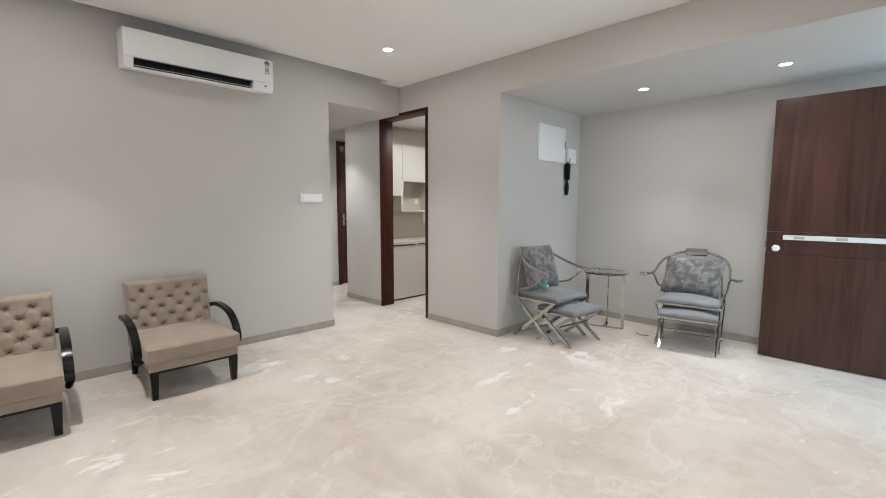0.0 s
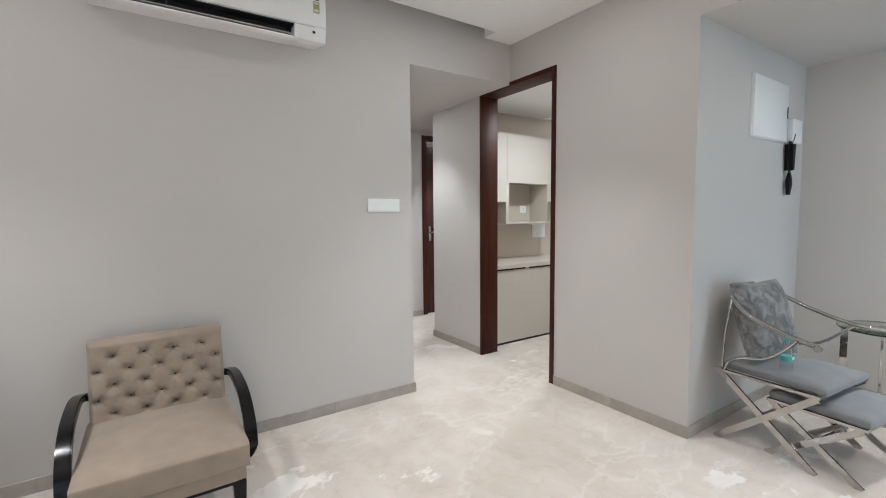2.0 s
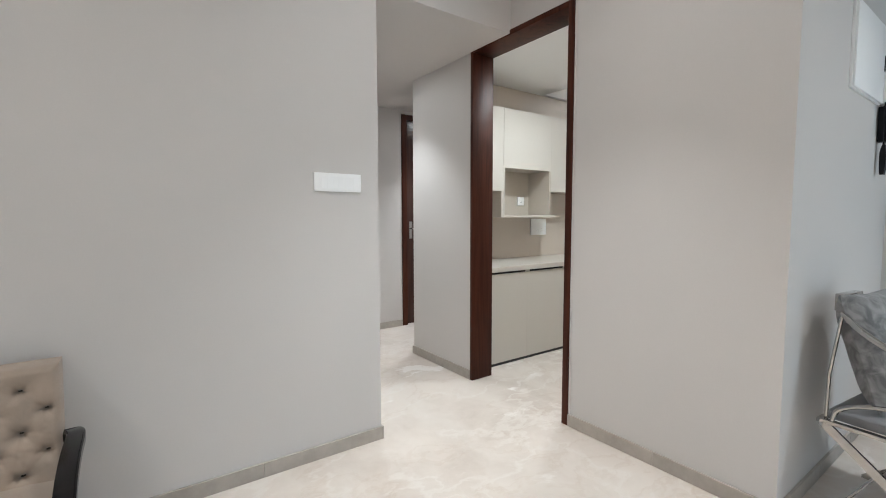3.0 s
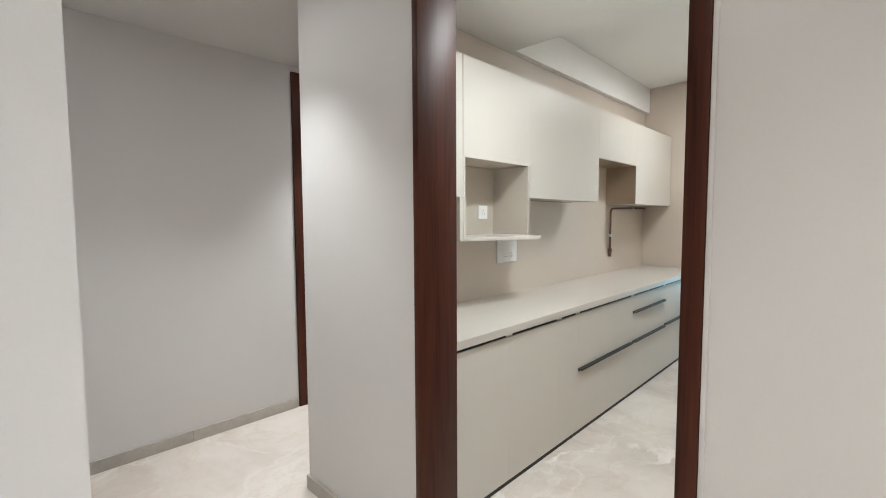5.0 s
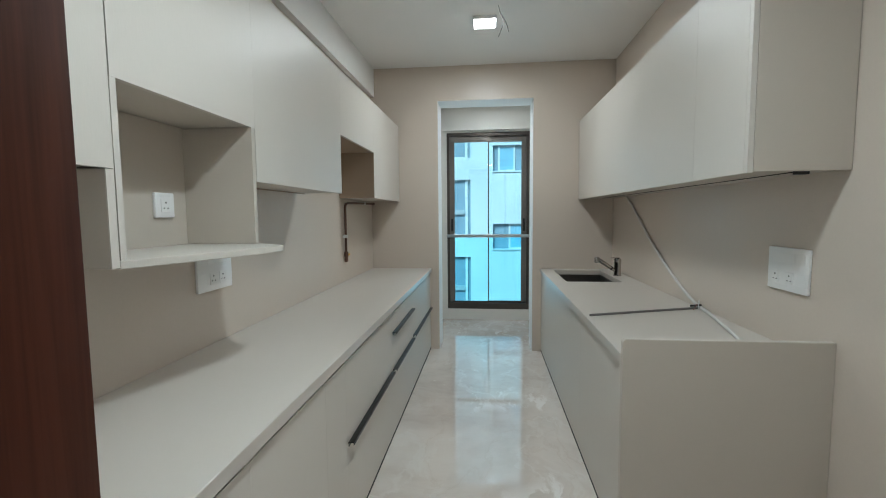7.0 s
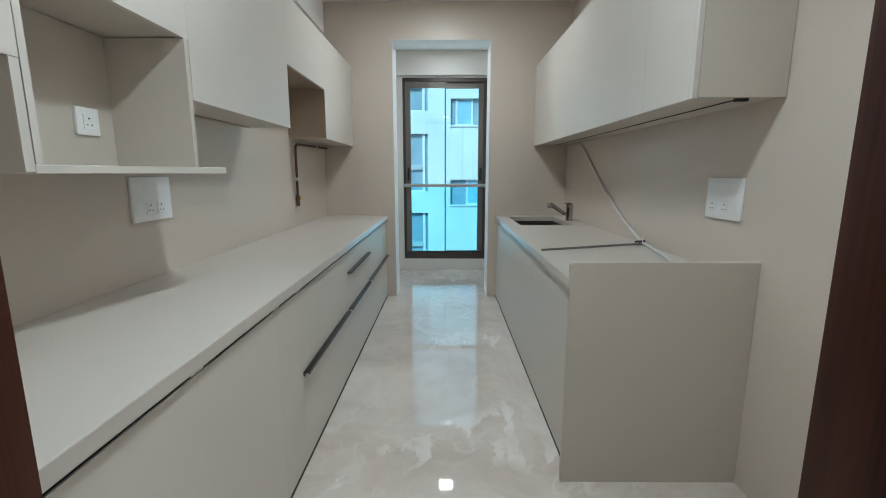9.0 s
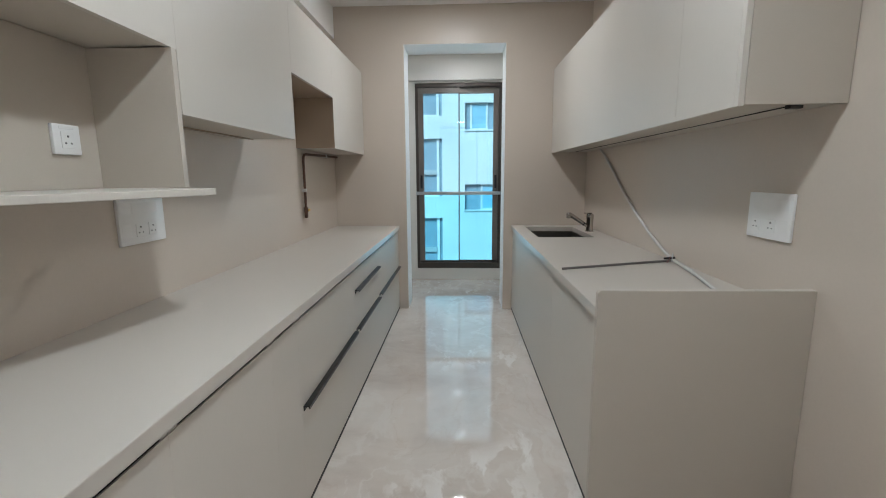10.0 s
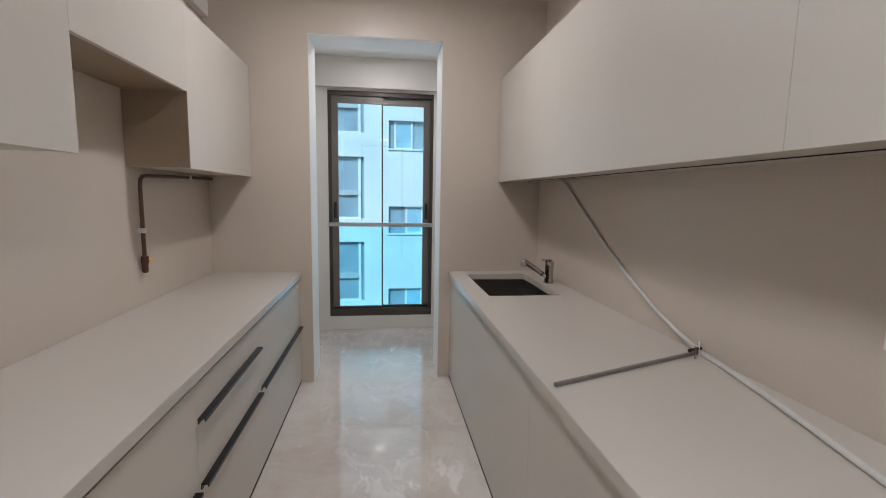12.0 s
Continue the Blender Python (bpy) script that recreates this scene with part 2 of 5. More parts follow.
M_COUNTER = material("beige_quartz", (0.585, 0.54, 0.485), 0.3, var=0.012, scale=5, fine=260, bump=0.01)
M_DARKPROF = material("dark_anodised_profile", (0.028, 0.026, 0.025), 0.3, metal=0.7, var=0.05)
M_GAP = material("dark_shadow_gap", (0.02, 0.018, 0.016), 0.6, var=0.05)
M_FRAMEWOOD = wood("red_brown_polished_wood", (0.019, 0.0055, 0.0035), (0.068, 0.021, 0.0115), 0.45, 1.0, 0.0)
M_DOORWOOD = wood("dark_walnut_veneer", (0.026, 0.0105, 0.008), (0.066, 0.029, 0.021), 0.36, 0.8, 0.55)
M_CHROME = material("polished_chrome", (0.50, 0.485, 0.465), 0.06, metal=1.0, var=0.03, scale=5, bump=0.0)
M_STEEL = material("brushed_steel", (0.27, 0.25, 0.23), 0.3, metal=1.0, var=0.06, scale=10, fine=300, bump=0.05, stretch=(1, 8, 1))
M_BLACK = material("black_lacquered_wood", (0.007, 0.006, 0.006), 0.17, var=0.15, scale=6, fine=60, bump=0.02, spec=0.3)
M_VELVET = material("beige_velvet", (0.33, 0.26, 0.203), 0.85, var=0.17, scale=9, fine=420, bump=0.35, sheen=0.22)
M_BUTTON = material("brown_fabric_button", (0.045, 0.032, 0.024), 0.8, var=0.1)
M_BAR = material("satin_steel", (0.86, 0.88, 0.90), 0.42, metal=0.55, var=0.03, scale=6, fine=260, bump=0.03)
M_GREY = material("grey_velvet", (0.195, 0.193, 0.20), 0.8, var=0.22, scale=8, fine=380, bump=0.3, sheen=0.3)
M_PLASTIC = material("white_plastic", (0.88, 0.88, 0.87), 0.32, var=0.015, scale=4, bump=0.0)
M_PLASTIC2 = material("off_white_plastic", (0.72, 0.72, 0.70), 0.38, var=0.015, scale=4, bump=0.0)
M_HOLE = material("black_plastic", (0.012, 0.012, 0.013), 0.4, var=0.1, bump=0.0)
M_PHONE = material("matt_black_plastic", (0.008, 0.008, 0.009), 0.55, var=0.1, bump=0.0, spec=0.2)
M_COPPER = material("dull_copper", (0.15, 0.085, 0.06), 0.4, metal=0.8, var=0.2, scale=20, bump=0.05)
M_BRASS = material("yellow_valve", (0.75, 0.48, 0.08), 0.4, var=0.1)
M_BRONZE = material("bronze_aluminium", (0.085, 0.07, 0.06), 0.38, metal=0.5, var=0.05, scale=6)
M_BRONZE_L = material("taupe_aluminium", (0.20, 0.175, 0.155), 0.4, metal=0.4, var=0.05, scale=6)
M_ALU = material("grey_aluminium", (0.50, 0.50, 0.50), 0.4, metal=0.6, var=0.05)
M_CABLE = material("white_conduit", (0.63, 0.61, 0.58), 0.5, var=0.06, scale=10)
M_ROD = material("grey_rod", (0.19, 0.175, 0.165), 0.45, var=0.12, scale=12)
M_GLASS = glass_pane("blue_tinted_window_glass", (0.73, 0.935, 1.0), 0.08)
M_GLASS_LOW = glass_pane("cyan_tinted_lower_glass", (0.55, 0.89, 0.985))
M_TGLASS = glass_pane("clear_table_glass", (0.95, 0.98, 0.965))
M_BOTTLE = glass_pane("clear_bottle_plastic", (0.86, 0.93, 0.95), 0.14)
M_LABEL = material("teal_label", (0.07, 0.38, 0.34), 0.45, var=0.1)
M_LABELTXT = material("pale_print", (0.75, 0.82, 0.80), 0.5, var=0.05)
M_STICKER = material("yellow_green_sticker", (0.42, 0.40, 0.15), 0.5, var=0.1)
M_STICKER_R = material("dark_red_sticker", (0.24, 0.085, 0.07), 0.5, var=0.2)
M_FACADE = material("white_render_facade", (0.70, 0.72, 0.73), 0.8, var=0.13, scale=0.55, fine=14, bump=0.1)
M_FACADE_WIN = material("facade_window_glass", (0.26, 0.34, 0.41), 0.12, var=0.25, scale=1.2, bump=0.0)
M_CASEMENT = material("facade_casement_glass", (0.30, 0.52, 0.66), 0.1, var=0.2, scale=2.5, bump=0.0)
# darker grey than the facade wall, for its back wall and spandrels
M_FACADE_GREY = material("facade_darker_grey", (0.42, 0.45, 0.47), 0.8, var=0.1, scale=1.5)
M_GROUND = material("street_asphalt", (0.06, 0.06, 0.06), 0.9, var=0.2, scale=0.3, fine=6)
M_LAMP = glow("lamp_diffuser", (1.0, 0.95, 0.88), 22.0)
M_LAMP_K = glow("panel_diffuser", (1.0, 0.97, 0.93), 26.0)
M_WIRE = material("dark_wire", (0.012, 0.009, 0.008), 0.5, var=0.1)


def patterned_cushion():
    """Grey crushed velvet with pale silvery blotches."""
    m = material("silver_patterned_velvet", (0.10, 0.096, 0.094), 0.7, var=0.16, scale=8, fine=300, bump=0.25, sheen=0.25)
    n, l = m.node_tree.nodes, m.node_tree.links
    b = n["Principled BSDF"]
    old = b.inputs["Base Color"].links[0].from_socket
    t, tc, r, x = n.new("ShaderNodeTexNoise"), n.new("ShaderNodeTexCoord"), n.new("ShaderNodeValToRGB"), n.new("ShaderNodeMix")
    t.inputs["Scale"].default_value, t.inputs["Detail"].default_value, t.inputs["Distortion"].default_value = 17, 6, 0.8
    l.new(tc.outputs["Object"], t.inputs["Vector"])
    r.color_ramp.elements[0].position, r.color_ramp.elements[1].position = 0.42, 0.66
    l.new(t.outputs["Fac"], r.inputs["Fac"])
    x.data_type = "RGBA"
    l.new(r.outputs["Color"], x.inputs[0])
    l.new(old, x.inputs[6])
    x.inputs[7].default_value = (0.25, 0.242, 0.235, 1)
    l.new(x.outputs[2], b.inputs["Base Color"])
    return m


M_CUSHION = patterned_cushion()


# ---- mesh helpers ----
def box_into(bm, x0, x1, y0, y1, z0, z1):
    v = [bm.verts.new((x, y, z)) for x in (x0, x1) for y in (y0, y1) for z in (z0, z1)]
    for q in ((0, 1, 3, 2), (4, 6, 7, 5), (0, 4, 5, 1), (2, 3, 7, 6), (0, 2, 6, 4), (1, 5, 7, 3)):
        bm.faces.new([v[i] for i in q])


def boxes(*rows, bevel=0.0, segments=2):
    bm = bmesh.new()
    for r in rows:
        box_into(bm, *r)
    if bevel:
        bmesh.ops.bevel(bm, geom=bm.edges[:], offset=bevel, segments=segments, profile=0.5, affect="EDGES")
    return bm


def prism(outline, z0, z1, bevel=0.0, axis="z"):
    """An outline in the plane across the axis, pushed from z0 to z1 along it."""
    def at(a, b, c):
        return {"z": (a, b, c), "y": (a, c, b), "x": (c, a, b)}[axis]
    bm = bmesh.new()
    lo = [bm.verts.new(at(a, b, z0)) for a, b in outline]
    hi = [bm.verts.new(at(a, b, z1)) for a, b in outline]
    bm.faces.new(lo[::-1])
    bm.faces.new(hi)
    k = len(lo)
    for i in range(k):
        bm.faces.new((lo[i], lo[(i + 1) % k], hi[(i + 1) % k], hi[i]))
    bmesh.ops.recalc_face_normals(bm, faces=bm.faces[:])
    if bevel:
        bmesh.ops.bevel(bm, geom=bm.edges[:], offset=bevel, segments=2, profile=0.5, affect="EDGES")
    return bm


def smooth_line(points, steps=6):
    """A Catmull-Rom line through the points."""
    p = [Vector(q) for q in points]
    p = [2 * p[0] - p[1]] + p + [2 * p[-1] - p[-2]]
    out = []
    for i in range(1, len(p) - 2):
        for s in range(steps):
            t = s / steps
            a, b, c, d = p[i - 1], p[i], p[i + 1], p[i + 2]
            out.append(0.5 * (2 * b + (c - a) * t + (2 * a - 5 * b + 4 * c - d) * t * t + (3 * b - a - 3 * c + d) * t ** 3))
    out.append(p[-2])
    return out


def sweep(points, profile, up=(0, 0, 1), taper=None):
    """A closed profile (side, up) carried along a line."""
    pts = [Vector(q) for q in points]
    bm, rings, u0 = bmesh.new(), [], Vector(up)
    for i, p in enumerate(pts):
        t = (pts[min(i + 1, len(pts) - 1)] - pts[max(i - 1, 0)]).normalized()
        side = t.cross(u0)
        side = side.normalized() if side.length > 1e-4 else Vector((1, 0, 0))
        top = side.cross(t).normalized()
        k = taper(i / (len(pts) - 1)) if taper else 1.0
        rings.append([bm.verts.new(p + k * a * side + k * b * top) for a, b in profile])
    n = len(profile)
    for r, s in zip(rings, rings[1:]):
        for j in range(n):
            bm.faces.new((r[j], r[(j + 1) % n], s[(j + 1) % n], s[j]))
    bm.faces.new(rings[0][::-1])
    bm.faces.new(rings[-1])
    bmesh.ops.recalc_face_normals(bm, faces=bm.faces[:])
    return bm


def ring(r, n=10):
    return [(r * math.cos(2 * math.pi * i / n), r * math.sin(2 * math.pi * i / n)) for i in range(n)]


def flat(w, h):
    return [(-w / 2, -h / 2), (w / 2, -h / 2), (w / 2, h / 2), (-w / 2, h / 2)]


def lathe(rows, n=24, at=(0, 0, 0)):
    """Rows of (radius, z) turned about z."""
    bm, rings = bmesh.new(), []
    for r, z in rows:
        rings.append([bm.verts.new((at[0] + r * math.cos(2 * math.pi * i / n), at[1] + r * math.sin(2 * math.pi * i / n), at[2] + z)) for i in range(n)])
    for a, b in zip(rings, rings[1:]):
        for j in range(n):
            bm.faces.new((a[j], a[(j + 1) % n], b[(j + 1) % n], b[j]))
    bm.faces.new(rings[0][::-1])
    bm.faces.new(rings[-1])
    bmesh.ops.recalc_face_normals(bm, faces=bm.faces[:])
    return bm


def part(name, bm, mat, parent=None, label="", smooth=False, kind=""):
    me = bpy.data.meshes.new(name)
    bm.to_mesh(me)
    bm.free()
    me.materials.append(mat)
    if smooth:
        me.polygons.foreach_set("use_smooth", [True] * len(me.polygons))
        me.set_sharp_from_angle(angle=radians(40))
    ob = new(name, me)
    ob.parent = parent
    return tagged(ob, label, kind=kind)


def thing(name, label, category, m=None, group="", kind=""):
    ob = new(name)
    ob.empty_display_size = 0.1
    if m is not None:
        ob.matrix_world = m
    return tagged(ob, label, category, group, kind)


def structure(name, bm, mat, label, category):
    return tagged(part(name, bm, mat), label, category, kind="structure")


# ---- structure ----
XA, YA, YD, YDB = -3.736, 2.43, 3.409, 3.589      # west wall of the living room and its end; kitchen-door wall
XL, XRW, XR, YB = -4.837, -2.48, -2.187, 5.014    # kitchen side walls; entrance recess
XW, XCOL, YE, YEB = -5.92, -4.958, 7.512, 7.80    # corridor; arch wall of the kitchen
YW, XE, YS, TOP = 8.80, 3.2, -4.5, 3.0
DX0, DX1, DZ = -4.140, -3.220, 2.465              # kitchen door opening
AX0, AX1, AZ = -4.163, -3.235, 2.473               # arch
WX0, WX1, WZ0, WZ1 = -4.195, -3.150, 0.137, 2.395  # utility window
UX0, UX1 = -4.50, -2.95

structure("floor", boxes((-6.2, 3.6, -4.8, 9.1, -0.15, 0.0)), M_FLOOR, "polished beige marble floor with white flecks", "floor")
structure("wall_west", boxes((XA - 0.2, XA, YS, YA, 0, TOP), (XA - 0.2, XA, YA, YD, SOFFIT, TOP)), M_WALL, "greige painted living room wall, open to a corridor", "wall")
structure("wall_corridor_south", boxes((XW, XA - 0.2, YA - 0.2, YA, 0, TOP)), M_WALL, "greige painted corridor end wall", "wall")
FDY0, FDY1, FDZ = 3.915, 4.80, 2.34
structure("wall_corridor_west", boxes((XW - 0.2, XW, YA - 0.2, FDY0, 0, TOP), (XW - 0.2, XW, FDY1, 7.2, 0, TOP), (XW - 0.2, XW, FDY0, FDY1, FDZ, TOP)), M_WALL, "greige painted corridor wall with a door opening", "wall")
structure("wall_corridor_north", boxes((XW, XCOL, 7.0, 7.2, 0, TOP)), M_WALL, "greige painted wall closing the corridor", "wall")
structure("wall_kitchen_door", boxes((XCOL, DX0, YD, YDB, 0, TOP), (DX1, XR, YD, YDB, 0, TOP), (DX0, DX1, YD, YDB, DZ, TOP)), M_WALL, "greige painted wall around the kitchen doorway", "wall")
structure("wall_kitchen_left", boxes((XCOL + 0.003, XL, YDB, 9.0, 0, TOP)), M_KWALL, "beige kitchen wall behind the long counter", "wall")
structure("wall_corridor_east", boxes((XCOL, XCOL + 0.003, YDB, 7.0, 0, TOP)), M_WALL, "greige painted corridor side of the kitchen wall", "wall")
structure("wall_kitchen_right", boxes((XRW, XR - 0.003, YDB, 9.0, 0, TOP)), M_KWALL, "beige kitchen wall behind the sink counter", "wall")
structure("wall_recess_west", boxes((XR - 0.003, XR, YDB, YB, 0, TOP)), M_WALL, "greige painted side wall of the entrance recess", "wall")
structure("wall_recess_back", boxes((XR - 0.003, 1.3, YB, YB + 0.2, 0, TOP)), M_WALL, "greige painted back wall of the entrance recess", "wall")
structure("wall_recess_east", boxes((1.05, 1.25, YD, 3.62, 0, TOP), (1.05, 1.25, 4.98, YB, 0, TOP), (1.05, 1.25, 3.62, 4.98, 2.41, TOP)), M_WALL, "greige painted wall with the entrance doorway", "wall")
structure("wall_north_living", boxes((1.25, XE + 0.2, YD, YD + 0.2, 0, TOP)), M_WALL, "greige painted living room wall", "wall")
structure("wall_south", boxes((XA - 0.2, XE + 0.2, YS - 0.2, YS, 0, TOP)), M_WALL, "greige painted living room wall", "wall")
# the opening is added, out of view, to hold the fill lamp
structure("wall_east", boxes((XE, XE + 0.2, YS, -3.0, 0, TOP), (XE, XE + 0.2, 0.6, YD, 0, TOP), (XE, XE + 0.2, -3.0, 0.6, 2.4, TOP)), M_WALL, "greige painted living room wall with an unseen opening added for fill light", "wall")
structure("wall_arch", boxes((XL, AX0, YE, YEB, 0, TOP), (AX1, XRW, YE, YEB, 0, TOP), (AX0, AX1, YE, YEB, AZ, TOP)), M_KWALL, "beige kitchen wall with a tall opening to the utility", "wall")
# added lining: its white stands in for window daylight on the arch reveals
structure("arch_daylight_lining", boxes((AX0 + 0.0005, AX0 + 0.004, YE + 0.004, YEB - 0.001, 0.001, AZ - 0.005), (AX1 - 0.004, AX1 - 0.0005, YE + 0.004, YEB - 0.001, 0.001, AZ - 0.005), (AX0 + 0.0005, AX1 - 0.0005, YE + 0.004, YEB - 0.001, AZ - 0.004, AZ - 0.0005)), M_CEIL, "thin added lining of the utility opening, white for the daylight on its reveals", "trim")
structure("wall_utility", boxes((XL, UX0, YEB, YW, 0, TOP), (UX1, XRW, YEB, YW, 0, TOP)), M_UTIL, "cream side walls of the utility balcony", "wall")
structure("wall_window", boxes((XL, WX0, YW, YW + 0.2, 0, WZ1), (WX1, XRW, YW, YW + 0.2, 0, WZ1), (WX0, WX1, YW, YW + 0.2, 0, WZ0), (XL, XRW, YW - 0.06, YW + 0.2, WZ1 + 0.02, TOP), (XL, XRW, YW, YW + 0.2, WZ1, WZ1 + 0.02)), M_UTIL, "cream wall with a window down to a low kerb", "wall")

structure("ceiling", boxes((-3.60, XE, YS, YD, CEIL, CEIL + 0.1), (XA, -3.60, 3.13, YD, CEIL, CEIL + 0.1), (XA, -3.60, YS, 3.13, 2.93, 2.98)), M_CEIL, "white false ceiling with a narrow slot along the wall", "ceiling")
structure("ceiling_recess", boxes((XR, 1.05, YD, YB, SOFFIT, TOP)), M_WALL, "lowered greige soffit over the entrance recess", "ceiling")
structure("ceiling_corridor", boxes((XW, XA - 0.2, YA, YD, SOFFIT, TOP), (XW, XCOL, YD, 7.0, SOFFIT, TOP)), M_WALL, "lowered corridor soffit", "ceiling")
structure("ceiling_kitchen", boxes((XL, XRW, YDB, 4.945, KLOW, TOP), (XL, XRW, 4.945, YE, KCEIL, TOP), (XL, XL + 0.045, 4.945, YE, KLOW, KCEIL)), M_CEIL, "white kitchen ceiling, stepped down near the door", "ceiling")
structure("ceiling_utility", boxes((XL, XRW, YEB, YW - 0.06, UCEIL, TOP)), M_CEIL, "white utility ceiling", "ceiling")
structure("roof_slab", boxes((-6.2, 3.6, -4.8, 9.1, TOP, TOP + 0.2)), M_CEIL, "concrete slab over the flat", "ceiling")

# skirting: marble lengths butted end to end
SK, ST = 0.072, 0.012


def skirting(name, *runs):
    """Runs of (x0, x1, y0, y1); each is cut into lengths of about 0.6 m along its longer side."""
    t = thing(name, "grey-beige marble skirting in short lengths", "baseboard", pose(0, 0, 0), kind="structure")
    for x0, x1, y0, y1 in runs:
        along_x = x1 - x0 > y1 - y0
        length = max(x1 - x0, y1 - y0)
        n = max(1, round(length / 0.62))
        for k in range(n):
            a, b = k * length / n + 0.0004, (k + 1) * length / n - 0.0004
            r = (x0 + a, x0 + b, y0, y1) if along_x else (x0, x1, y0 + a, y0 + b)
            part("skirting_length", boxes((*r, 0, SK), bevel=0.0015, segments=1), M_SKIRT, t)


skirting("baseboard_west", (XA, XA + ST, YS, YA), (XA - 0.2, XA + ST, YA + 0.0005, YA + ST))
skirting("baseboard_door_wall", (DX1, XR + ST, YD - ST, YD))
skirting("baseboard_column", (XCOL - ST, DX0, YD - ST, YD), (XCOL - ST, XCOL, YD, 6.98))
skirting("baseboard_corridor", (XW, XW + ST, YA + ST, FDY0 - 0.07))
skirting("baseboard_recess", (XR, XR + ST, YD + 0.001, YB - ST), (XR, 1.04, YB - ST, YB))


# kitchen door lining
kd = thing("door_1", "red-brown polished wood door lining without a leaf", "door", pose(0, 0, 0), kind="structure")
FT, FL, FR, Y0, Y1 = 0.034, 0.028, 0.044, YD - 0.01, YDB + 0.01
part("left_jamb", boxes((DX0, DX0 + FL, Y0, Y1, 0, DZ), bevel=0.003), M_FRAMEWOOD, kd, smooth=True)
part("right_jamb", boxes((DX1 - FR, DX1, Y0, Y1, 0, DZ), bevel=0.003), M_FRAMEWOOD, kd, smooth=True)
part("head", boxes((DX0 + FL, DX1 - FR, Y0, Y1, DZ - FT, DZ), bevel=0.003), M_FRAMEWOOD, kd, smooth=True)
part("plaster_bead", boxes((DX1 + 0.001, DX1 + 0.012, YD - 0.006, YD - 0.0005, SK, DZ), bevel=0.002), M_WALL, kd, "painted filler bead along the lining")

# corridor door
cd = thing("door_2", "closed dark wooden door with a lever handle", "door", pose(XW, 0, 0), kind="structure")
part("left_jamb", boxes((-0.12, 0.014, FDY0 - 0.065, FDY0, 0, FDZ + 0.06), bevel=0.003), M_FRAMEWOOD, cd)
part("right_jamb", boxes((-0.12, 0.014, FDY1, FDY1 + 0.065, 0, FDZ + 0.06), bevel=0.003), M_FRAMEWOOD, cd)
part("head", boxes((-0.12, 0.014, FDY0, FDY1, FDZ, FDZ + 0.06), bevel=0.003), M_FRAMEWOOD, cd)
leaf = part("door_leaf", boxes((-0.075, -0.035, FDY0 + 0.003, FDY1 - 0.003, 0.005, FDZ - 0.003), bevel=0.002), M_DOORWOOD, cd)
hb = boxes((-0.035, -0.029, FDY0 + 0.05, FDY0 + 0.09, 1.0, 1.2), bevel=0.002)
box_into(hb, -0.029, 0.012, FDY0 + 0.062, FDY0 + 0.078, 1.11, 1.126)
box_into(hb, 0.0, 0.014, FDY0 + 0.062, FDY0 + 0.18, 1.11, 1.126)
part("handle", hb, M_CHROME, leaf, "chrome lever handle on a plate")


# entrance door leaf, standing open in the recess
def entrance_door():
    d = thing("door_3", "open dark walnut entrance door with a steel bar inlay", "door", pose(-0.178, 4.645, 0.0), kind="structure")
    w, h, th = 1.17, 2.245, 0.05
    part("lower_panel", boxes((0, w, 0, th, 0.008, 0.93), bevel=0.002), M_DOORWOOD, d)
    part("middle_panel", boxes((0, w, 0.002, th, 0.933, 1.12), bevel=0.002), M_DOORWOOD, d)
    part("upper_panel", boxes((0, w, 0, th, 1.123, h), bevel=0.002), M_DOORWOOD, d)
    bar = part("inlay_bar", boxes((0.116, w - 0.1, -0.004, 0.004, 1.055, 1.095), bevel=0.001), M_BAR, d, "satin steel bar")
    part("label", boxes((0.19, 0.26, -0.0047, -0.004, 1.063, 1.087)), M_ALU, bar)
    part("label", boxes((0.46, 0.53, -0.0047, -0.004, 1.063, 1.087)), M_ALU, bar)
    k = lathe([(0.029, 0), (0.029, 0.008), (0.024, 0.013), (0.016, 0.018)], 20)
    bmesh.ops.rotate(k, verts=k.verts, cent=(0, 0, 0), matrix=Matrix.Rotation(radians(90), 3, "X"))
    bmesh.ops.translate(k, verts=k.verts, vec=(0.072, 0.002, 0.978))
    part("lock_cylinder", k, M_BAR, d, "round steel lock", smooth=True)
    for z in (0.94, 0.98, 1.02):
        part("latch_bolt", boxes((-0.012, 0.0, 0.018, 0.034, z, z + 0.018), bevel=0.002), M_CHROME, d)


entrance_door()


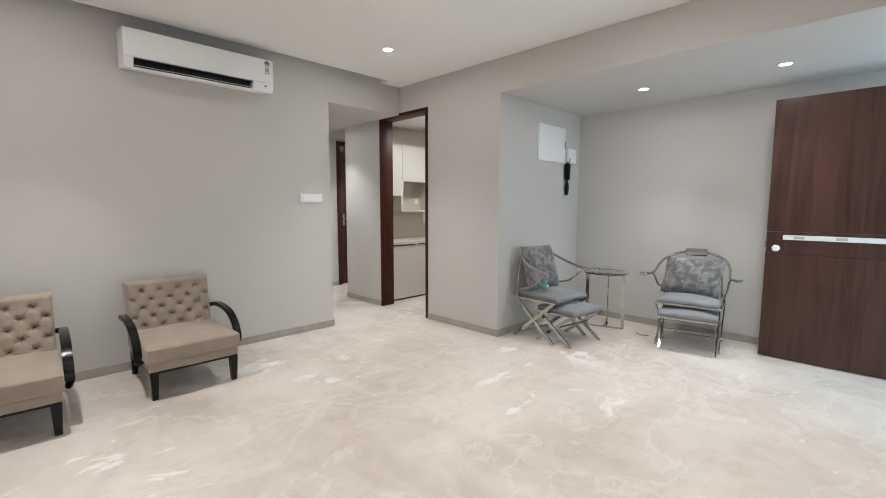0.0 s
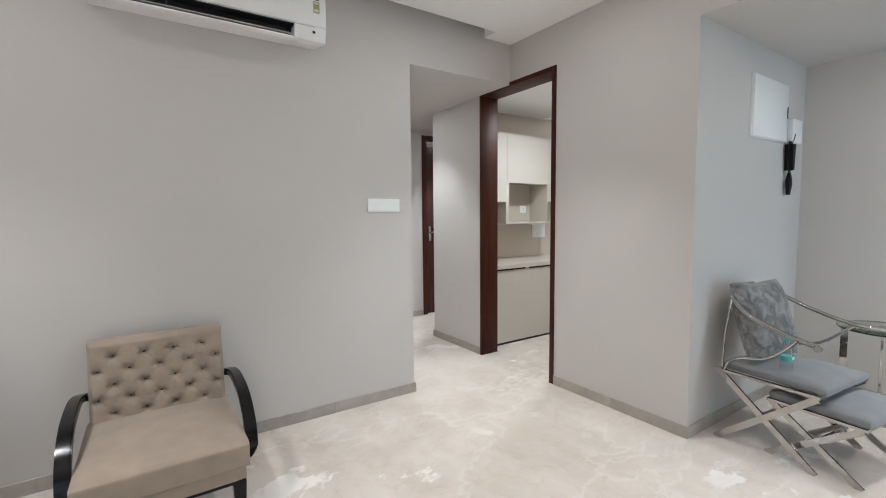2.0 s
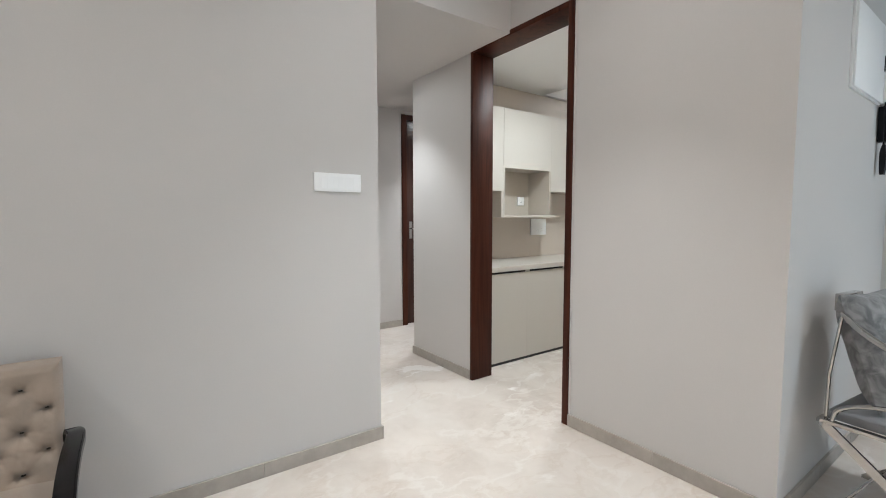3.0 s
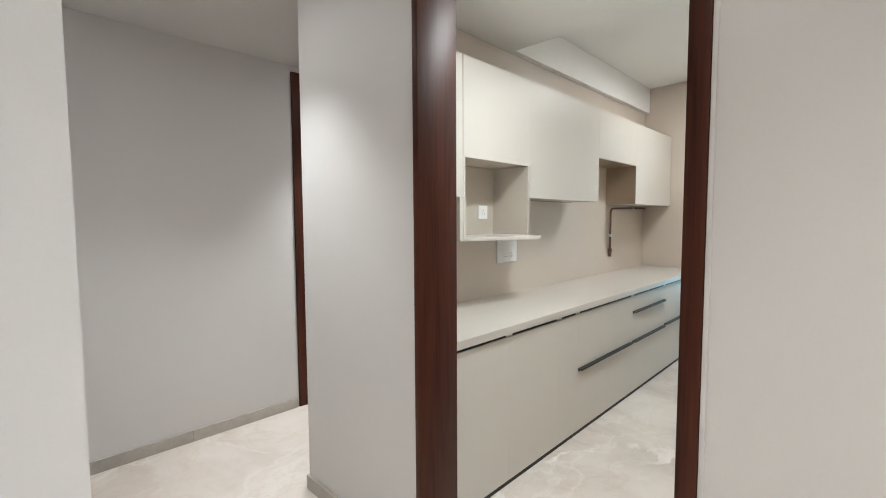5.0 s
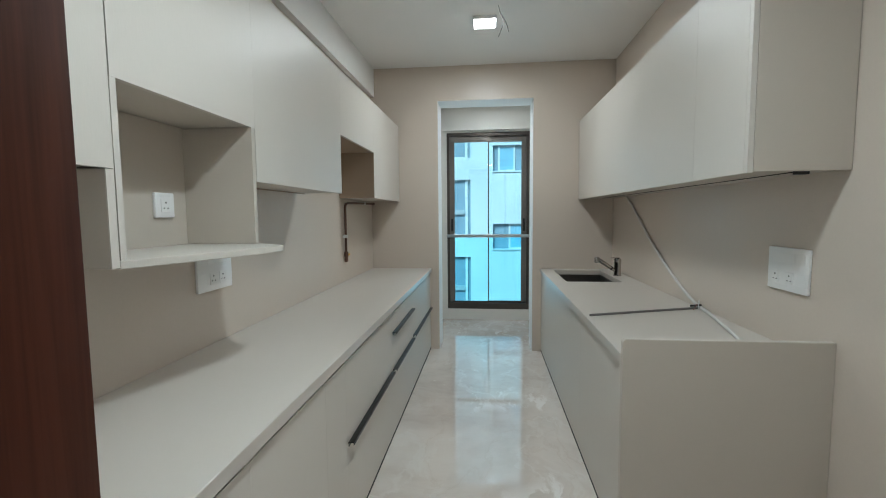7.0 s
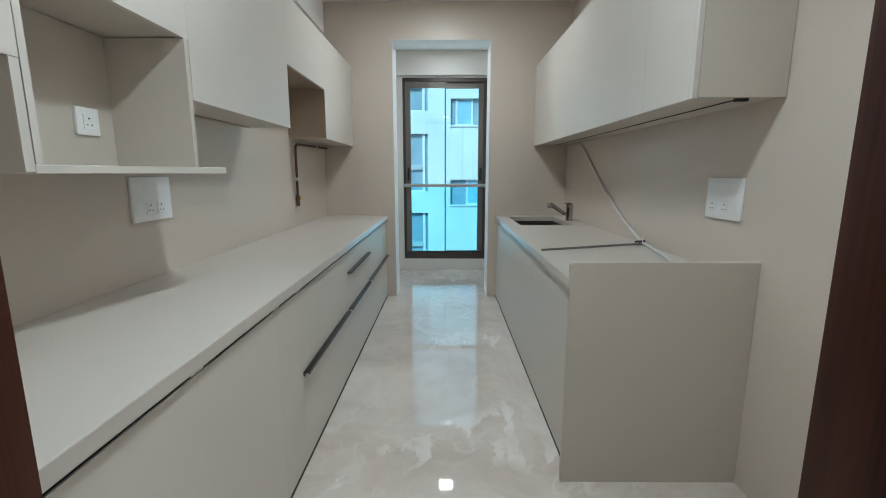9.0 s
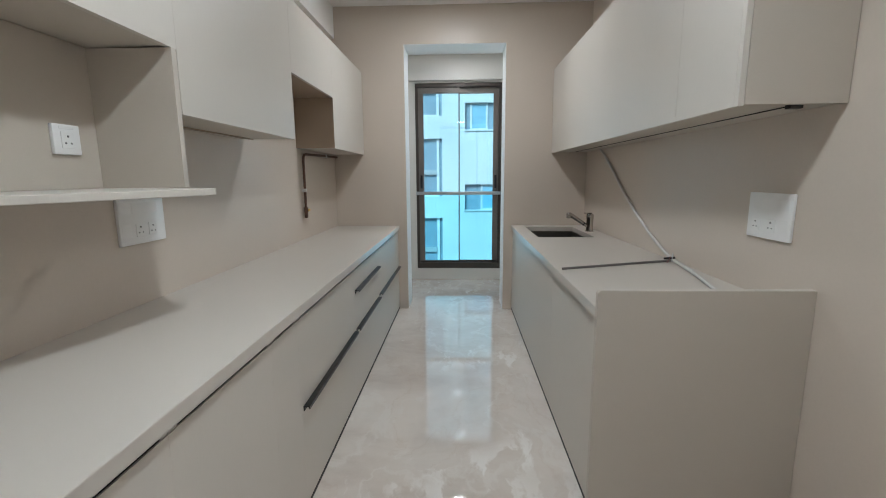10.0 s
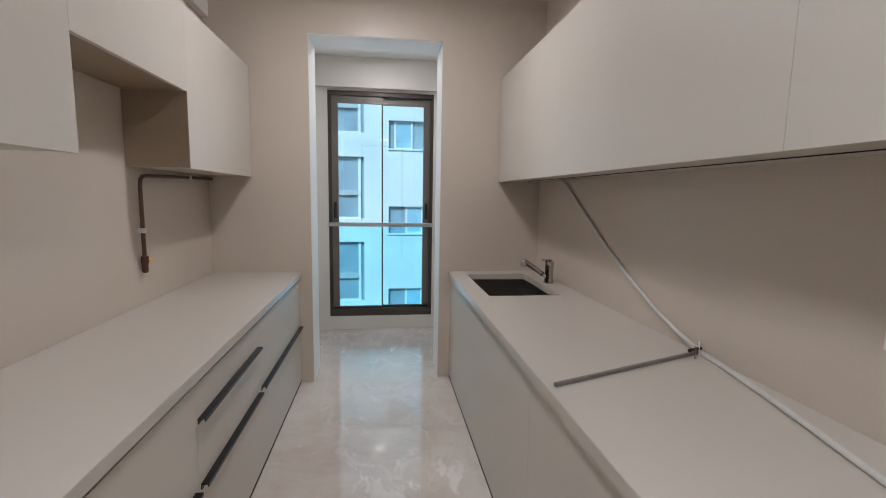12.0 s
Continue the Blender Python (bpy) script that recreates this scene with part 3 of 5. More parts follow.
# ---- utility window and the view ----
def utility_window():
    w = thing("window_1", "bronze framed sliding window with blue-tinted glass", "window", pose(0, YW, 0), kind="structure")
    yf0, yf1 = 0.012, 0.09
    part("frame_left", boxes((WX0, WX0 + 0.035, yf0, yf1, WZ0 + 0.05, WZ1 - 0.045), bevel=0.003), M_BRONZE, w)
    part("frame_right", boxes((WX1 - 0.035, WX1, yf0, yf1, WZ0 + 0.05, WZ1 - 0.045), bevel=0.003), M_BRONZE, w)
    part("frame_head", boxes((WX0, WX1, yf0 - 0.004, yf1, WZ1 - 0.045, WZ1), bevel=0.003), M_BRONZE, w)
    part("frame_sill", boxes((WX0, WX1, yf0 - 0.006, yf1, WZ0, WZ0 + 0.075), bevel=0.004), M_BRONZE, w)
    mid = -3.664
    for x0, x1, y0, tone in ((WX0 + 0.035, mid + 0.006, 0.024, M_BRONZE_L), (mid - 0.006, WX1 - 0.035, 0.056, M_BRONZE_L)):
        s = part("sash", boxes((x0, x1, y0, y0 + 0.026, WZ1 - 0.115, WZ1 - 0.047), bevel=0.002), tone, w, "taupe aluminium sliding sash")
        left = x0 < -4
        part("stile", boxes((x0, x0 + (0.062 if left else 0.013), y0, y0 + 0.026, 0.215, WZ1 - 0.115), bevel=0.002), tone if left else M_BRONZE, s)
        part("stile", boxes((x1 - (0.013 if left else 0.062), x1, y0, y0 + 0.026, 0.215, WZ1 - 0.115), bevel=0.002), M_BRONZE if left else tone, s)
        part("bottom_rail", boxes((x0, x1, y0, y0 + 0.026, 0.213, 0.235), bevel=0.002), M_BRONZE, s)
        for z0, z1, mat, word in ((1.09, WZ1 - 0.11, M_GLASS, ""), (0.23, 1.088, M_GLASS_LOW, "deeper cyan lower pane")):
            part("pane", boxes((x0 + 0.010, x1 - 0.010, y0 + 0.010, y0 + 0.016, z0, z1)), mat, s, word)
        hx = x0 + 0.03 if left else x1 - 0.03
        hh = boxes((hx - 0.013, hx + 0.013, y0 - 0.008, y0, 1.15, 1.31), bevel=0.004)
        box_into(hh, hx - 0.008, hx + 0.008, y0 - 0.034, y0 - 0.008, 1.24, 1.262)
        box_into(hh, hx - 0.011, hx + 0.011, y0 - 0.044, y0 - 0.03, 1.15, 1.275)
        part("handle", hh, M_HOLE, s, "black lever handle")
    part("guard_rail", boxes((WX0 - 0.004, WX1 + 0.004, -0.018, 0.011, 1.068, 1.108), bevel=0.006), M_ALU, w, "grey metal guard rail", smooth=True)


utility_window()


def facade():
    f = thing("apartment_building", "white rendered apartment block opposite with blue-grey windows", "building", pose(0, 19.0, 0))
    storey, z_first = 2.78, 0.11
    floors = range(-5, 3)
    holes = []
    for k in floors:
        z = z_first + storey * k
        holes += [(-3.49, -2.32, z, z + 0.9), (-0.9, 0.5, z, z + 0.9), (-9.2, -8.0, z, z + 0.9)]
        holes += [(-5.25, -4.29, z + 0.48, z + 2.49)]
    # wall cut into strips between the columns of openings
    cols = sorted({(a, b) for a, b, *_ in holes})
    bm, x = bmesh.new(), -14.0
    lo, hi = -16.0, 8.9
    for a, b in cols:
        box_into(bm, x, a, 0, 0.3, lo, hi)
        z = lo
        for _, _, z0, z1 in sorted([q for q in holes if q[:2] == (a, b)], key=lambda q: q[2]):
            box_into(bm, a, b, 0, 0.3, z, z0)
            z = z1
        box_into(bm, a, b, 0, 0.3, z, hi)
        x = b
    box_into(bm, x, 7.0, 0, 0.3, lo, hi)
    part("wall", bm, M_FACADE, f)
    part("back_wall", boxes((-14, 7, 1.2, 1.3, lo, hi)), M_FACADE_GREY, f)
    part("roof", boxes((-14.2, 7.2, -0.15, 4.0, hi, hi + 0.25)), M_FACADE, f)
    for a, b, z0, z1 in holes:
        wd = part("window", boxes((a, b, 0.18, 0.2, z0, z1)), M_FACADE_WIN, f)
        w = b - a
        if z1 - z0 < 1.2:
            # two lights, one of them a pale casement that stands ajar on some storeys
            k = round((z0 - z_first) / storey)
            m0, m1 = ((a + 0.15 * w, a + 0.67 * w), (a + 0.48 * w, b - 0.02), (a + 0.48 * w, b - 0.02))[k % 3 - 1]
            part("frame", boxes((m0, m0 + 0.07, 0.11, 0.179, z0, z1), (m1 - 0.06, m1, 0.11, 0.179, z0, z1), (m0 + 0.07, m1 - 0.06, 0.12, 0.179, z0, z0 + 0.05), (m0 + 0.07, m1 - 0.06, 0.12, 0.179, z1 - 0.05, z1)), M_FACADE, wd, "pale casement frame")
            part("pane", boxes((m0 + 0.07, m1 - 0.06, 0.15, 0.178, z0 + 0.05, z1 - 0.05)), M_CASEMENT, wd, "pale blue casement pane")
            part("sill", boxes((a - 0.03, b + 0.03, -0.05, 0.02, z0 - 0.05, z0 - 0.001)), M_FACADE, wd)
        else:
            m = a + 0.84 * w
            part("mullion", boxes((m - 0.045, m + 0.045, 0.10, 0.179, z0, z1)), M_FACADE, wd)
            part("transom", boxes((a, m - 0.046, 0.06, 0.179, z0 + 0.77, z0 + 0.94)), M_FACADE_GREY, wd, "grey spandrel between two lights")
            part("lower_frame", boxes((a, m - 0.046, 0.12, 0.179, z0, z0 + 0.05)), M_FACADE, wd)


facade()
structure("ground", boxes((-400, 400, -400, 400, -16.3, -16.0)), M_GROUND, "street far below the window", "ground")


# ---- lamps ----
def downlight(x, y, z, group):
    t = thing("ceiling_downlight", "small round recessed LED downlight, switched on", "ceiling light", pose(x, y, z), group)
    part("trim_ring", lathe([(0.046, -0.0005), (0.052, -0.004), (0.050, -0.007), (0.040, -0.006), (0.040, -0.001)], 28), M_PLASTIC, t, "white rim", smooth=True)
    part("diffuser", lathe([(0.001, -0.004), (0.039, -0.004), (0.039, -0.002), (0.001, -0.002)], 24), M_LAMP, t, "glowing white diffuser")


for lx, ly in LIVING_LAMPS:
    downlight(lx, ly, CEIL, "downlights in the living room")
for lx, ly in RECESS_LAMPS:
    downlight(lx, ly, SOFFIT, "downlights in the entrance recess")
for lx, ly, watts in CORRIDOR_LAMPS:
    downlight(lx, ly, SOFFIT, "downlights in the corridor")


def panel_light(x, y, z, wires):
    t = thing("ceiling_panel_light", "square LED panel light under the ceiling, switched on" + (", with loose wires" if wires else ""), "ceiling light", pose(x, y, z))
    part("housing", boxes((-0.085, 0.085, -0.085, 0.085, -0.026, 0.0), bevel=0.006), M_PLASTIC, t, "white housing", smooth=True)
    part("diffuser", boxes((-0.077, 0.077, -0.077, 0.077, -0.030, -0.026)), M_LAMP_K, t, "glowing white diffuser")
    if wires:
        for k, bend in enumerate(((0.03, 0.05, -0.02), (0.015, -0.02, -0.05))):
            top = Vector((0.095, -0.22, 0.0))
            line = smooth_line([top, top + Vector((0.012, 0.0, -0.05)), top + Vector((0.02 + bend[0], 0.01, -0.11)), top + Vector((0.02 + bend[1], 0.0, -0.16 + bend[2]))])
            part("wire", sweep(line, ring(0.0017, 6), up=(1, 0.3, 0)), M_WIRE, t, "loose dark wire", smooth=True)


panel_light(-3.693, 6.54, KCEIL, True)
panel_light(-3.65, 4.17, KLOW, False)
panel_light(-3.65, 8.15, UCEIL, False)


# ---- kitchen, long side ----
XF, ZC, ZU = -4.250, 0.83, 0.79
PL = 0.018  # front panel thickness


def front(name, y0, y1, z0, z1, parent, face=XF, side=1, mat=None, label=""):
    x0, x1 = (face - PL, face) if side > 0 else (face, face + PL)
    return part(name, boxes((x0, x1, y0 + 0.0001, y1 - 0.0001, z0 + 0.0006, z1 - 0.0006), bevel=0.0004, segments=1), mat or M_LAM, parent, label)


def lip_handle(y0, y1, z, parent):
    """A dark folded edge pull on top of a drawer front."""
    out = [(XF - 0.004, z - 0.020), (XF + 0.003, z - 0.020), (XF + 0.003, z - 0.003), (XF + 0.022, z - 0.003), (XF + 0.022, z - 0.012), (XF + 0.025, z - 0.012), (XF + 0.025, z), (XF - 0.004, z)]
    part("handle", prism(out, y0, y1, axis="y"), M_DARKPROF, parent, "dark metal edge pull")


BASE_UNITS = [
    (3.60, 4.135, "door", ()), (4.135, 4.63, "door", ()), (4.63, 4.855, "door", ()),
    (4.855, 5.725, "drawer_front", (0.425,)), (5.725, 6.455, "drawer_front", (0.425, 0.655)), (6.455, 7.508, "drawer_front", (0.435,)),
]
for y0, y1, word, cuts in BASE_UNITS:
    u = thing("base_cabinet", "off-white handleless base cabinet " + ("with drawers and dark edge pulls" if cuts else "with a flush door"), "cabinet", pose(0, 0, 0), "base cabinets along the kitchen wall")
    part("body", boxes((XL + 0.002, XF - PL - 0.002, y0 + 0.001, y1 - 0.001, 0.06, ZU - 0.002)), M_LAM_BEIGE, u)
    # plinth set forward and near black, to draw the shadow line under the fronts
    part("plinth", boxes((XF - 0.05, XF - 0.002, y0, y1, 0.0, 0.0215)), M_GAP, u, "plinth strip set forward, dark for the shade at the floor")
    part("shadow_gap", boxes((XF - PL, XF - 0.004, y0 + 0.03, y1 - 0.022, 0.772, ZU - 0.001)), M_DARKPROF, u, "dark grip profile under the worktop")
    for ga, gb in ((y0 + 0.001, y0 + 0.03), (y1 - 0.022, y1 - 0.001)):
        part("gap_cap", boxes((XF - PL, XF - 0.001, ga, gb, 0.773, ZU - 0.001)), M_LAM, u)
    zs = [0.022, *cuts, 0.772]
    for a, b in zip(zs, zs[1:]):
        d = front(word, y0, y1, a, b, u)
        if b in cuts:
            lip_handle(y0 + 0.012, y1 - 0.03, b + 0.001, d)

tagged(part("worktop", prism([(XL + 0.001, 3.592), (-4.235, 3.592), (-4.235, YE - 0.002), (XL + 0.001, YE - 0.002)], ZU, ZC, bevel=0.003), M_COUNTER), "long pale beige quartz worktop on the base cabinets", "worktop")

XU, UZ0, UZ1 = -4.553, 1.503, 2.238


def wall_unit(y0, y1, z0, label, splits=()):
    u = thing("wall_cabinet", label, "cabinet", pose(0, 0, 0), "wall cabinets on the kitchen wall")
    part("body", boxes((XL + 0.002, XU - PL - 0.001, y0, y1, z0 + 0.0005, UZ1 - 0.001)), M_LAM_BEIGE, u)
    ys = [y0, *splits, y1]
    for a, b in zip(ys, ys[1:]):
        front("door", a, b, z0 - 0.004, UZ1, u, XU)
    return u


wall_unit(3.60, 4.128, 1.487, "off-white handleless wall cabinet with one flush door")
wall_unit(4.132, 4.7778, 1.703, "short off-white wall cabinet above an open niche")
wall_unit(4.778, 5.764, UZ0, "long off-white handleless wall cabinet with one flush door")
hood = wall_unit(5.7645, 6.5355, 1.855, "short off-white wall cabinet above the hood opening")
# underside and far side carry the opening's shade as a browner tone
part("underside", boxes((XL + 0.002, XU - 0.019, 5.768, 6.532, 1.8515, 1.8545)), M_NICHE_SHADE, hood, "underside with the opening's shade in its brown-beige colour")
far_unit = wall_unit(6.536, 7.506, UZ0, "off-white handleless wall cabinet with one flush door")
part("side_panel", boxes((XL + 0.002, XU - 0.0005, 6.5325, 6.5355, UZ0, 1.851)), M_NICHE_SHADE, far_unit, "side panel with grazing-light shade in its brown-beige colour")
part_strip = thing("light_profile", "thin brown-beige profile strip under the wall cabinets", "profile", pose(0, 0, 0))
part("strip", boxes((XL + 0.05, XL + 0.062, 4.80, 5.74, UZ0 - 0.006, UZ0 - 0.0005)), M_NICHE_SHADE, part_strip)

# open niche with a swelling shelf
nz = thing("open_shelf_niche", "open beige niche with a rounded projecting shelf", "shelf", pose(0, 0, 0))
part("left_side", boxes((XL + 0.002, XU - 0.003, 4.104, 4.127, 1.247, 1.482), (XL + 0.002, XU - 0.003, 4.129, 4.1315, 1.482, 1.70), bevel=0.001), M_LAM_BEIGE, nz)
part("left_edge", boxes((XU - 0.0028, XU, 4.104, 4.127, 1.247, 1.482)), M_LAM, nz, "off-white front edge")
part("left_cheek", boxes((XL + 0.002, XU - 0.001, 4.1318, 4.15, 1.264, 1.70)), M_LAM, nz)
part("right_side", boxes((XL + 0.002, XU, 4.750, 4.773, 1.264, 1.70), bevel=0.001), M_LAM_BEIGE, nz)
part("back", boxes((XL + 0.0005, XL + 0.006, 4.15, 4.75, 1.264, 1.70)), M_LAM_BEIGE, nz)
edge = smooth_line([(-4.553, 4.128, 0), (-4.515, 4.22, 0), (-4.462, 4.38, 0), (-4.42, 4.54, 0), (-4.403, 4.665, 0)], 5)
out = [(p.x, p.y) for p in edge] + [(-4.408, 4.678), (-4.53, 4.765), (-4.56, 4.774), (XL + 0.002, 4.774), (XL + 0.002, 4.128)]
part("shelf_board", prism(out, 1.243, 1.263, bevel=0.002), M_LAM, nz, "off-white shelf board with a bowed front")


def wall_plate(name, label, m, w, h, sockets=(), rockers=(), category="socket"):
    """A plate in its own x-z plane, facing -y, with three-pin sockets and rocker switches."""
    t = thing(name, label, category, m)
    part("plate", boxes((-w / 2, w / 2, -0.012, 0.0, -h / 2, h / 2), bevel=0.003), M_PLASTIC, t, smooth=True)
    for cx, cz, rw, rh in rockers:
        part("rocker", boxes((cx - rw / 2, cx + rw / 2, -0.0127, -0.012, cz - rh / 2, cz + rh / 2), bevel=0.0003, segments=1), M_PLASTIC, t)
    for cx, cz in sockets:
        s = part("socket_insert", boxes((cx - 0.022, cx + 0.022, -0.0145, -0.012, cz - 0.024, cz + 0.024), bevel=0.001), M_PLASTIC, t)
        for dx, dz, r in ((0, 0.011, 0.0028), (-0.0095, -0.009, 0.0022), (0.0095, -0.009, 0.0022)):
            part("pin_hole", boxes((cx + dx - r, cx + dx + r, -0.0155, -0.0140, cz + dz - r, cz + dz + r)), M_HOLE, s)
    return t


EASTWARD, WESTWARD = 90, -90   # which way a plate faces
wall_plate("power_socket", "white single power socket inside the niche", pose(XL + 0.006, 4.627, 1.41, 0, 0, EASTWARD), 0.092, 0.088, [(0, -0.002)], [(0, 0.034, 0.05, 0.008)])
for mm, sa, sb, sw in ((pose(XL, 4.907, 1.143, 0, 0, EASTWARD), -0.020, 0.045, -0.085), (pose(XRW, 5.018, 1.139, 0, 0, WESTWARD), -0.066, 0.018, 0.078)):
    wall_plate("power_socket", "white double power socket with switches above the worktop", mm, 0.235, 0.172, [(sa, -0.035), (sb, -0.035)], [((sa + sb) / 2, 0.045, 0.13, 0.040), (sw, -0.035, 0.044, 0.048), (sw, 0.045, 0.05, 0.040), ((sa + sb) / 2, -0.068, 0.06, 0.006)])

# copper gas pipe
gp = thing("gas_pipe", "dull copper gas pipe with a yellow valve", "pipe", pose(0, 0, 0))
px = XL + 0.022
part("pipe", sweep([(px, 7.506, 1.478), (px, 7.1, 1.474), (px, 6.67, 1.466), (px, 6.63, 1.460), (px, 6.610, 1.445), (px, 6.604, 1.41), (px, 6.604, 1.2), (px, 6.604, 1.045)], ring(0.0095), up=(1, 0, 0)), M_COPPER, gp, smooth=True)
for a in ((7.15, 1.475, 1), (6.604, 1.198, 0)):
    y, z, along = a
    part("clip", boxes((XL, px + 0.013, y - (0.012 if along else 0.014), y + (0.012 if along else 0.014), z - (0.014 if along else 0.012), z + (0.014 if along else 0.012)), bevel=0.003), M_PLASTIC2, gp, "pale pipe clip")
part("valve_body", lathe([(0.010, -0.06), (0.014, -0.055), (0.014, -0.02), (0.017, -0.015), (0.017, 0.02), (0.011, 0.025)], 14, (px, 6.604, 1.05)), M_COPPER, gp, smooth=True)
part("valve_lever", boxes((px + 0.012, px + 0.02, 6.606, 6.645, 1.040, 1.058), bevel=0.003), M_BRASS, gp, "yellow lever")


# ---- kitchen, sink side ----
XS = -3.150
SINK = (-3.05, -2.625, 6.68, 7.375)


def holed_slab(outer, inner, z0, z1):
    """A flat slab with one rectangular cut-out."""
    bm, rows = bmesh.new(), []
    for (a, b, c, d), z in ((outer, z1), (inner, z1), (inner, z0), (outer, z0)):
        rows.append([bm.verts.new((x, y, z)) for x, y in ((a, c), (b, c), (b, d), (a, d))])
    for p, q in zip(rows, rows[1:] + rows[:1]):
        for j in range(4):
            k = (j + 1) % 4
            bm.faces.new((p[j], p[k], q[k], q[j]))
    bmesh.ops.recalc_face_normals(bm, faces=bm.faces[:])
    bmesh.ops.bevel(bm, geom=bm.edges[:], offset=0.002, segments=2, affect="EDGES")
    return bm


def sink_side():
    g = "base cabinets under the sink counter"
    for y0, y1 in ((4.80, 5.665), (5.665, 6.60), (6.60, 7.508)):
        u = thing("base_cabinet", "off-white handleless base cabinet under the sink counter", "cabinet", pose(0, 0, 0), g)
        deep = XS + 0.08 if y0 > 6 else XRW - 0.002
        part("body", boxes((XS + PL + 0.002, deep, y0 + 0.001, y1 - 0.001, 0.06, ZU - 0.002)), M_LAM_BEIGE, u)
        # same forward dark strip for the shaded line at the floor
        part("plinth", boxes((XS + 0.002, XS + 0.05, y0, y1, 0.0, 0.0215)), M_GAP, u, "plinth strip set forward, dark for the shade at the floor")
        front("door", y0 + (0.0008 if y0 == 5.665 else 0), y1 - (0.0008 if y1 == 5.665 else 0), 0.022, ZU - 0.012, u, XS, -1)
    x0, x1, y0, y1 = SINK
    w = tagged(part("worktop", holed_slab((-3.165, XRW - 0.001, 4.79, YE - 0.002), SINK, ZU, ZC), M_COUNTER), "pale beige quartz worktop with a sink cut-out", "worktop")
    s = thing("kitchen_sink", "undermounted brushed steel sink, empty", "sink", pose(0, 0, 0))
    t, zb = 0.004, ZC - 0.19
    part("basin", boxes((x0 - t, x0, y0 - t, y1 + t, zb, ZU), (x1, x1 + t, y0 - t, y1 + t, zb, ZU), (x0, x1, y0 - t, y0, zb, ZU), (x0, x1, y1, y1 + t, zb, ZU), (x0, x1, y0, y1, zb - t, zb)), M_STEEL, s)
    part("drain", lathe([(0.04, 0.0), (0.045, 0.003), (0.03, 0.004), (0.01, 0.002)], 20, ((x0 + x1) / 2, (y0 + y1) / 2, zb)), M_CHROME, s, "chrome drain", smooth=True)
    e = thing("end_panel", "tall beige end panel closing the sink counter", "panel", pose(0, 0, 0))
    part("board", prism([(-3.188, 0.0), (XRW - 0.001, 0.0), (XRW - 0.001, 0.914), (-3.180, 0.914), (-3.188, 0.906)], 4.765, 4.789, bevel=0.0015, axis="y"), M_LAM_BEIGE, e)
    part("top_edge", boxes((-3.180, XRW - 0.002, 4.766, 4.788, 0.9142, 0.9158)), M_LAM, e, "pale edge band")
    # tap
    k = thing("kitchen_tap", "chrome single-lever kitchen tap beside the sink", "tap", pose(-2.565, 7.03, ZC))
    part("body", lathe([(0.034, 0), (0.034, 0.006), (0.029, 0.010), (0.028, 0.10), (0.030, 0.105), (0.030, 0.140), (0.022, 0.149)], 20), M_CHROME, k, smooth=True)
    part("spout", sweep(smooth_line([(-0.015, 0, 0.040), (-0.065, -0.002, 0.075), (-0.12, -0.004, 0.112), (-0.168, -0.006, 0.142)], 4), ring(0.016, 12), up=(0, 1, 0), taper=lambda q: 0.85 + 0.35 * q), M_CHROME, k, smooth=True)
    part("joint_ring", sweep([(-0.046, -0.0012, 0.0615), (-0.054, -0.0008, 0.0672)], ring(0.0165, 12), up=(0, 1, 0)), M_HOLE, k, "black joint ring", smooth=True)
    part("spray_head", lathe([(0.014, 0.014), (0.022, 0.004), (0.023, -0.010), (0.022, -0.030), (0.015, -0.034)], 16, (-0.175, -0.006, 0.146)), M_CHROME, k, smooth=True)
    part("lever", boxes((-0.052, 0.016, -0.010, 0.010, 0.149, 0.158), bevel=0.004), M_CHROME, k, smooth=True)
    # wall cabinets
    XV = -2.806
    for y0, y1 in ((4.768, 5.140), (5.140, 6.32), (6.32, 7.506)):
        u = thing("wall_cabinet", "off-white handleless wall cabinet above the sink counter", "cabinet", pose(0, 0, 0), "wall cabinets above the sink counter")
        part("body", boxes((XV + PL + 0.001, XRW - 0.002, y0 + 0.0005, y1 - 0.0005, 1.507, UZ1 - 0.001)), M_LAM_BEIGE, u)
        if y0 > 6:
            front("door", y0 - 0.0009, y1, 1.499, UZ1, u, XV, -1)
        elif y0 > 5:
            front("door", y0 + 0.0005, y1 + 0.0009, 1.499, UZ1, u, XV, -1)
        else:
            front("door", y0, y1 - 0.0005, 1.499, UZ1, u, XV, -1)
            part("side_panel", boxes((XV + 0.0195, XRW - 0.002, 4.746, 4.7675, 1.503, UZ1), bevel=0.001), M_LAM_BEIGE, u, "beige side panel")
            part("side_edge", boxes((XV, XV + 0.018, 4.746, 4.7672, 1.499, UZ1), bevel=0.001), M_LAM, u)
    st = thing("light_profile", "thin dark groove profile under the wall cabinets", "profile", pose(0, 0, 0))
    part("strip", boxes((-2.612, -2.607, 4.80, 7.40, 1.5035, 1.5065)), M_GAP, st)
    part("end_clip", boxes((-2.63, -2.59, 4.775, 4.80, 1.494, 1.5068), bevel=0.002), M_HOLE, st, "black end clip")


sink_side()

rod = thing("grey_rod", "thin grey metal rod lying across the worktop", "rod", pose(0, 0, ZC))
part("bar", sweep([(-3.14, 5.49, 0.006), (-2.80, 5.607, 0.006), (-2.50, 5.71, 0.006)], flat(0.010, 0.011)), M_ROD, rod)
part("end_piece", sweep([(-2.55, 5.692, 0.020), (-2.486, 5.714, 0.020)], ring(0.006, 8)), M_HOLE, rod, "dark bent end")
cb = thing("hanging_conduit", "white cable conduit hanging from the wall cabinet to the worktop", "cable", pose(0, 0, 0))
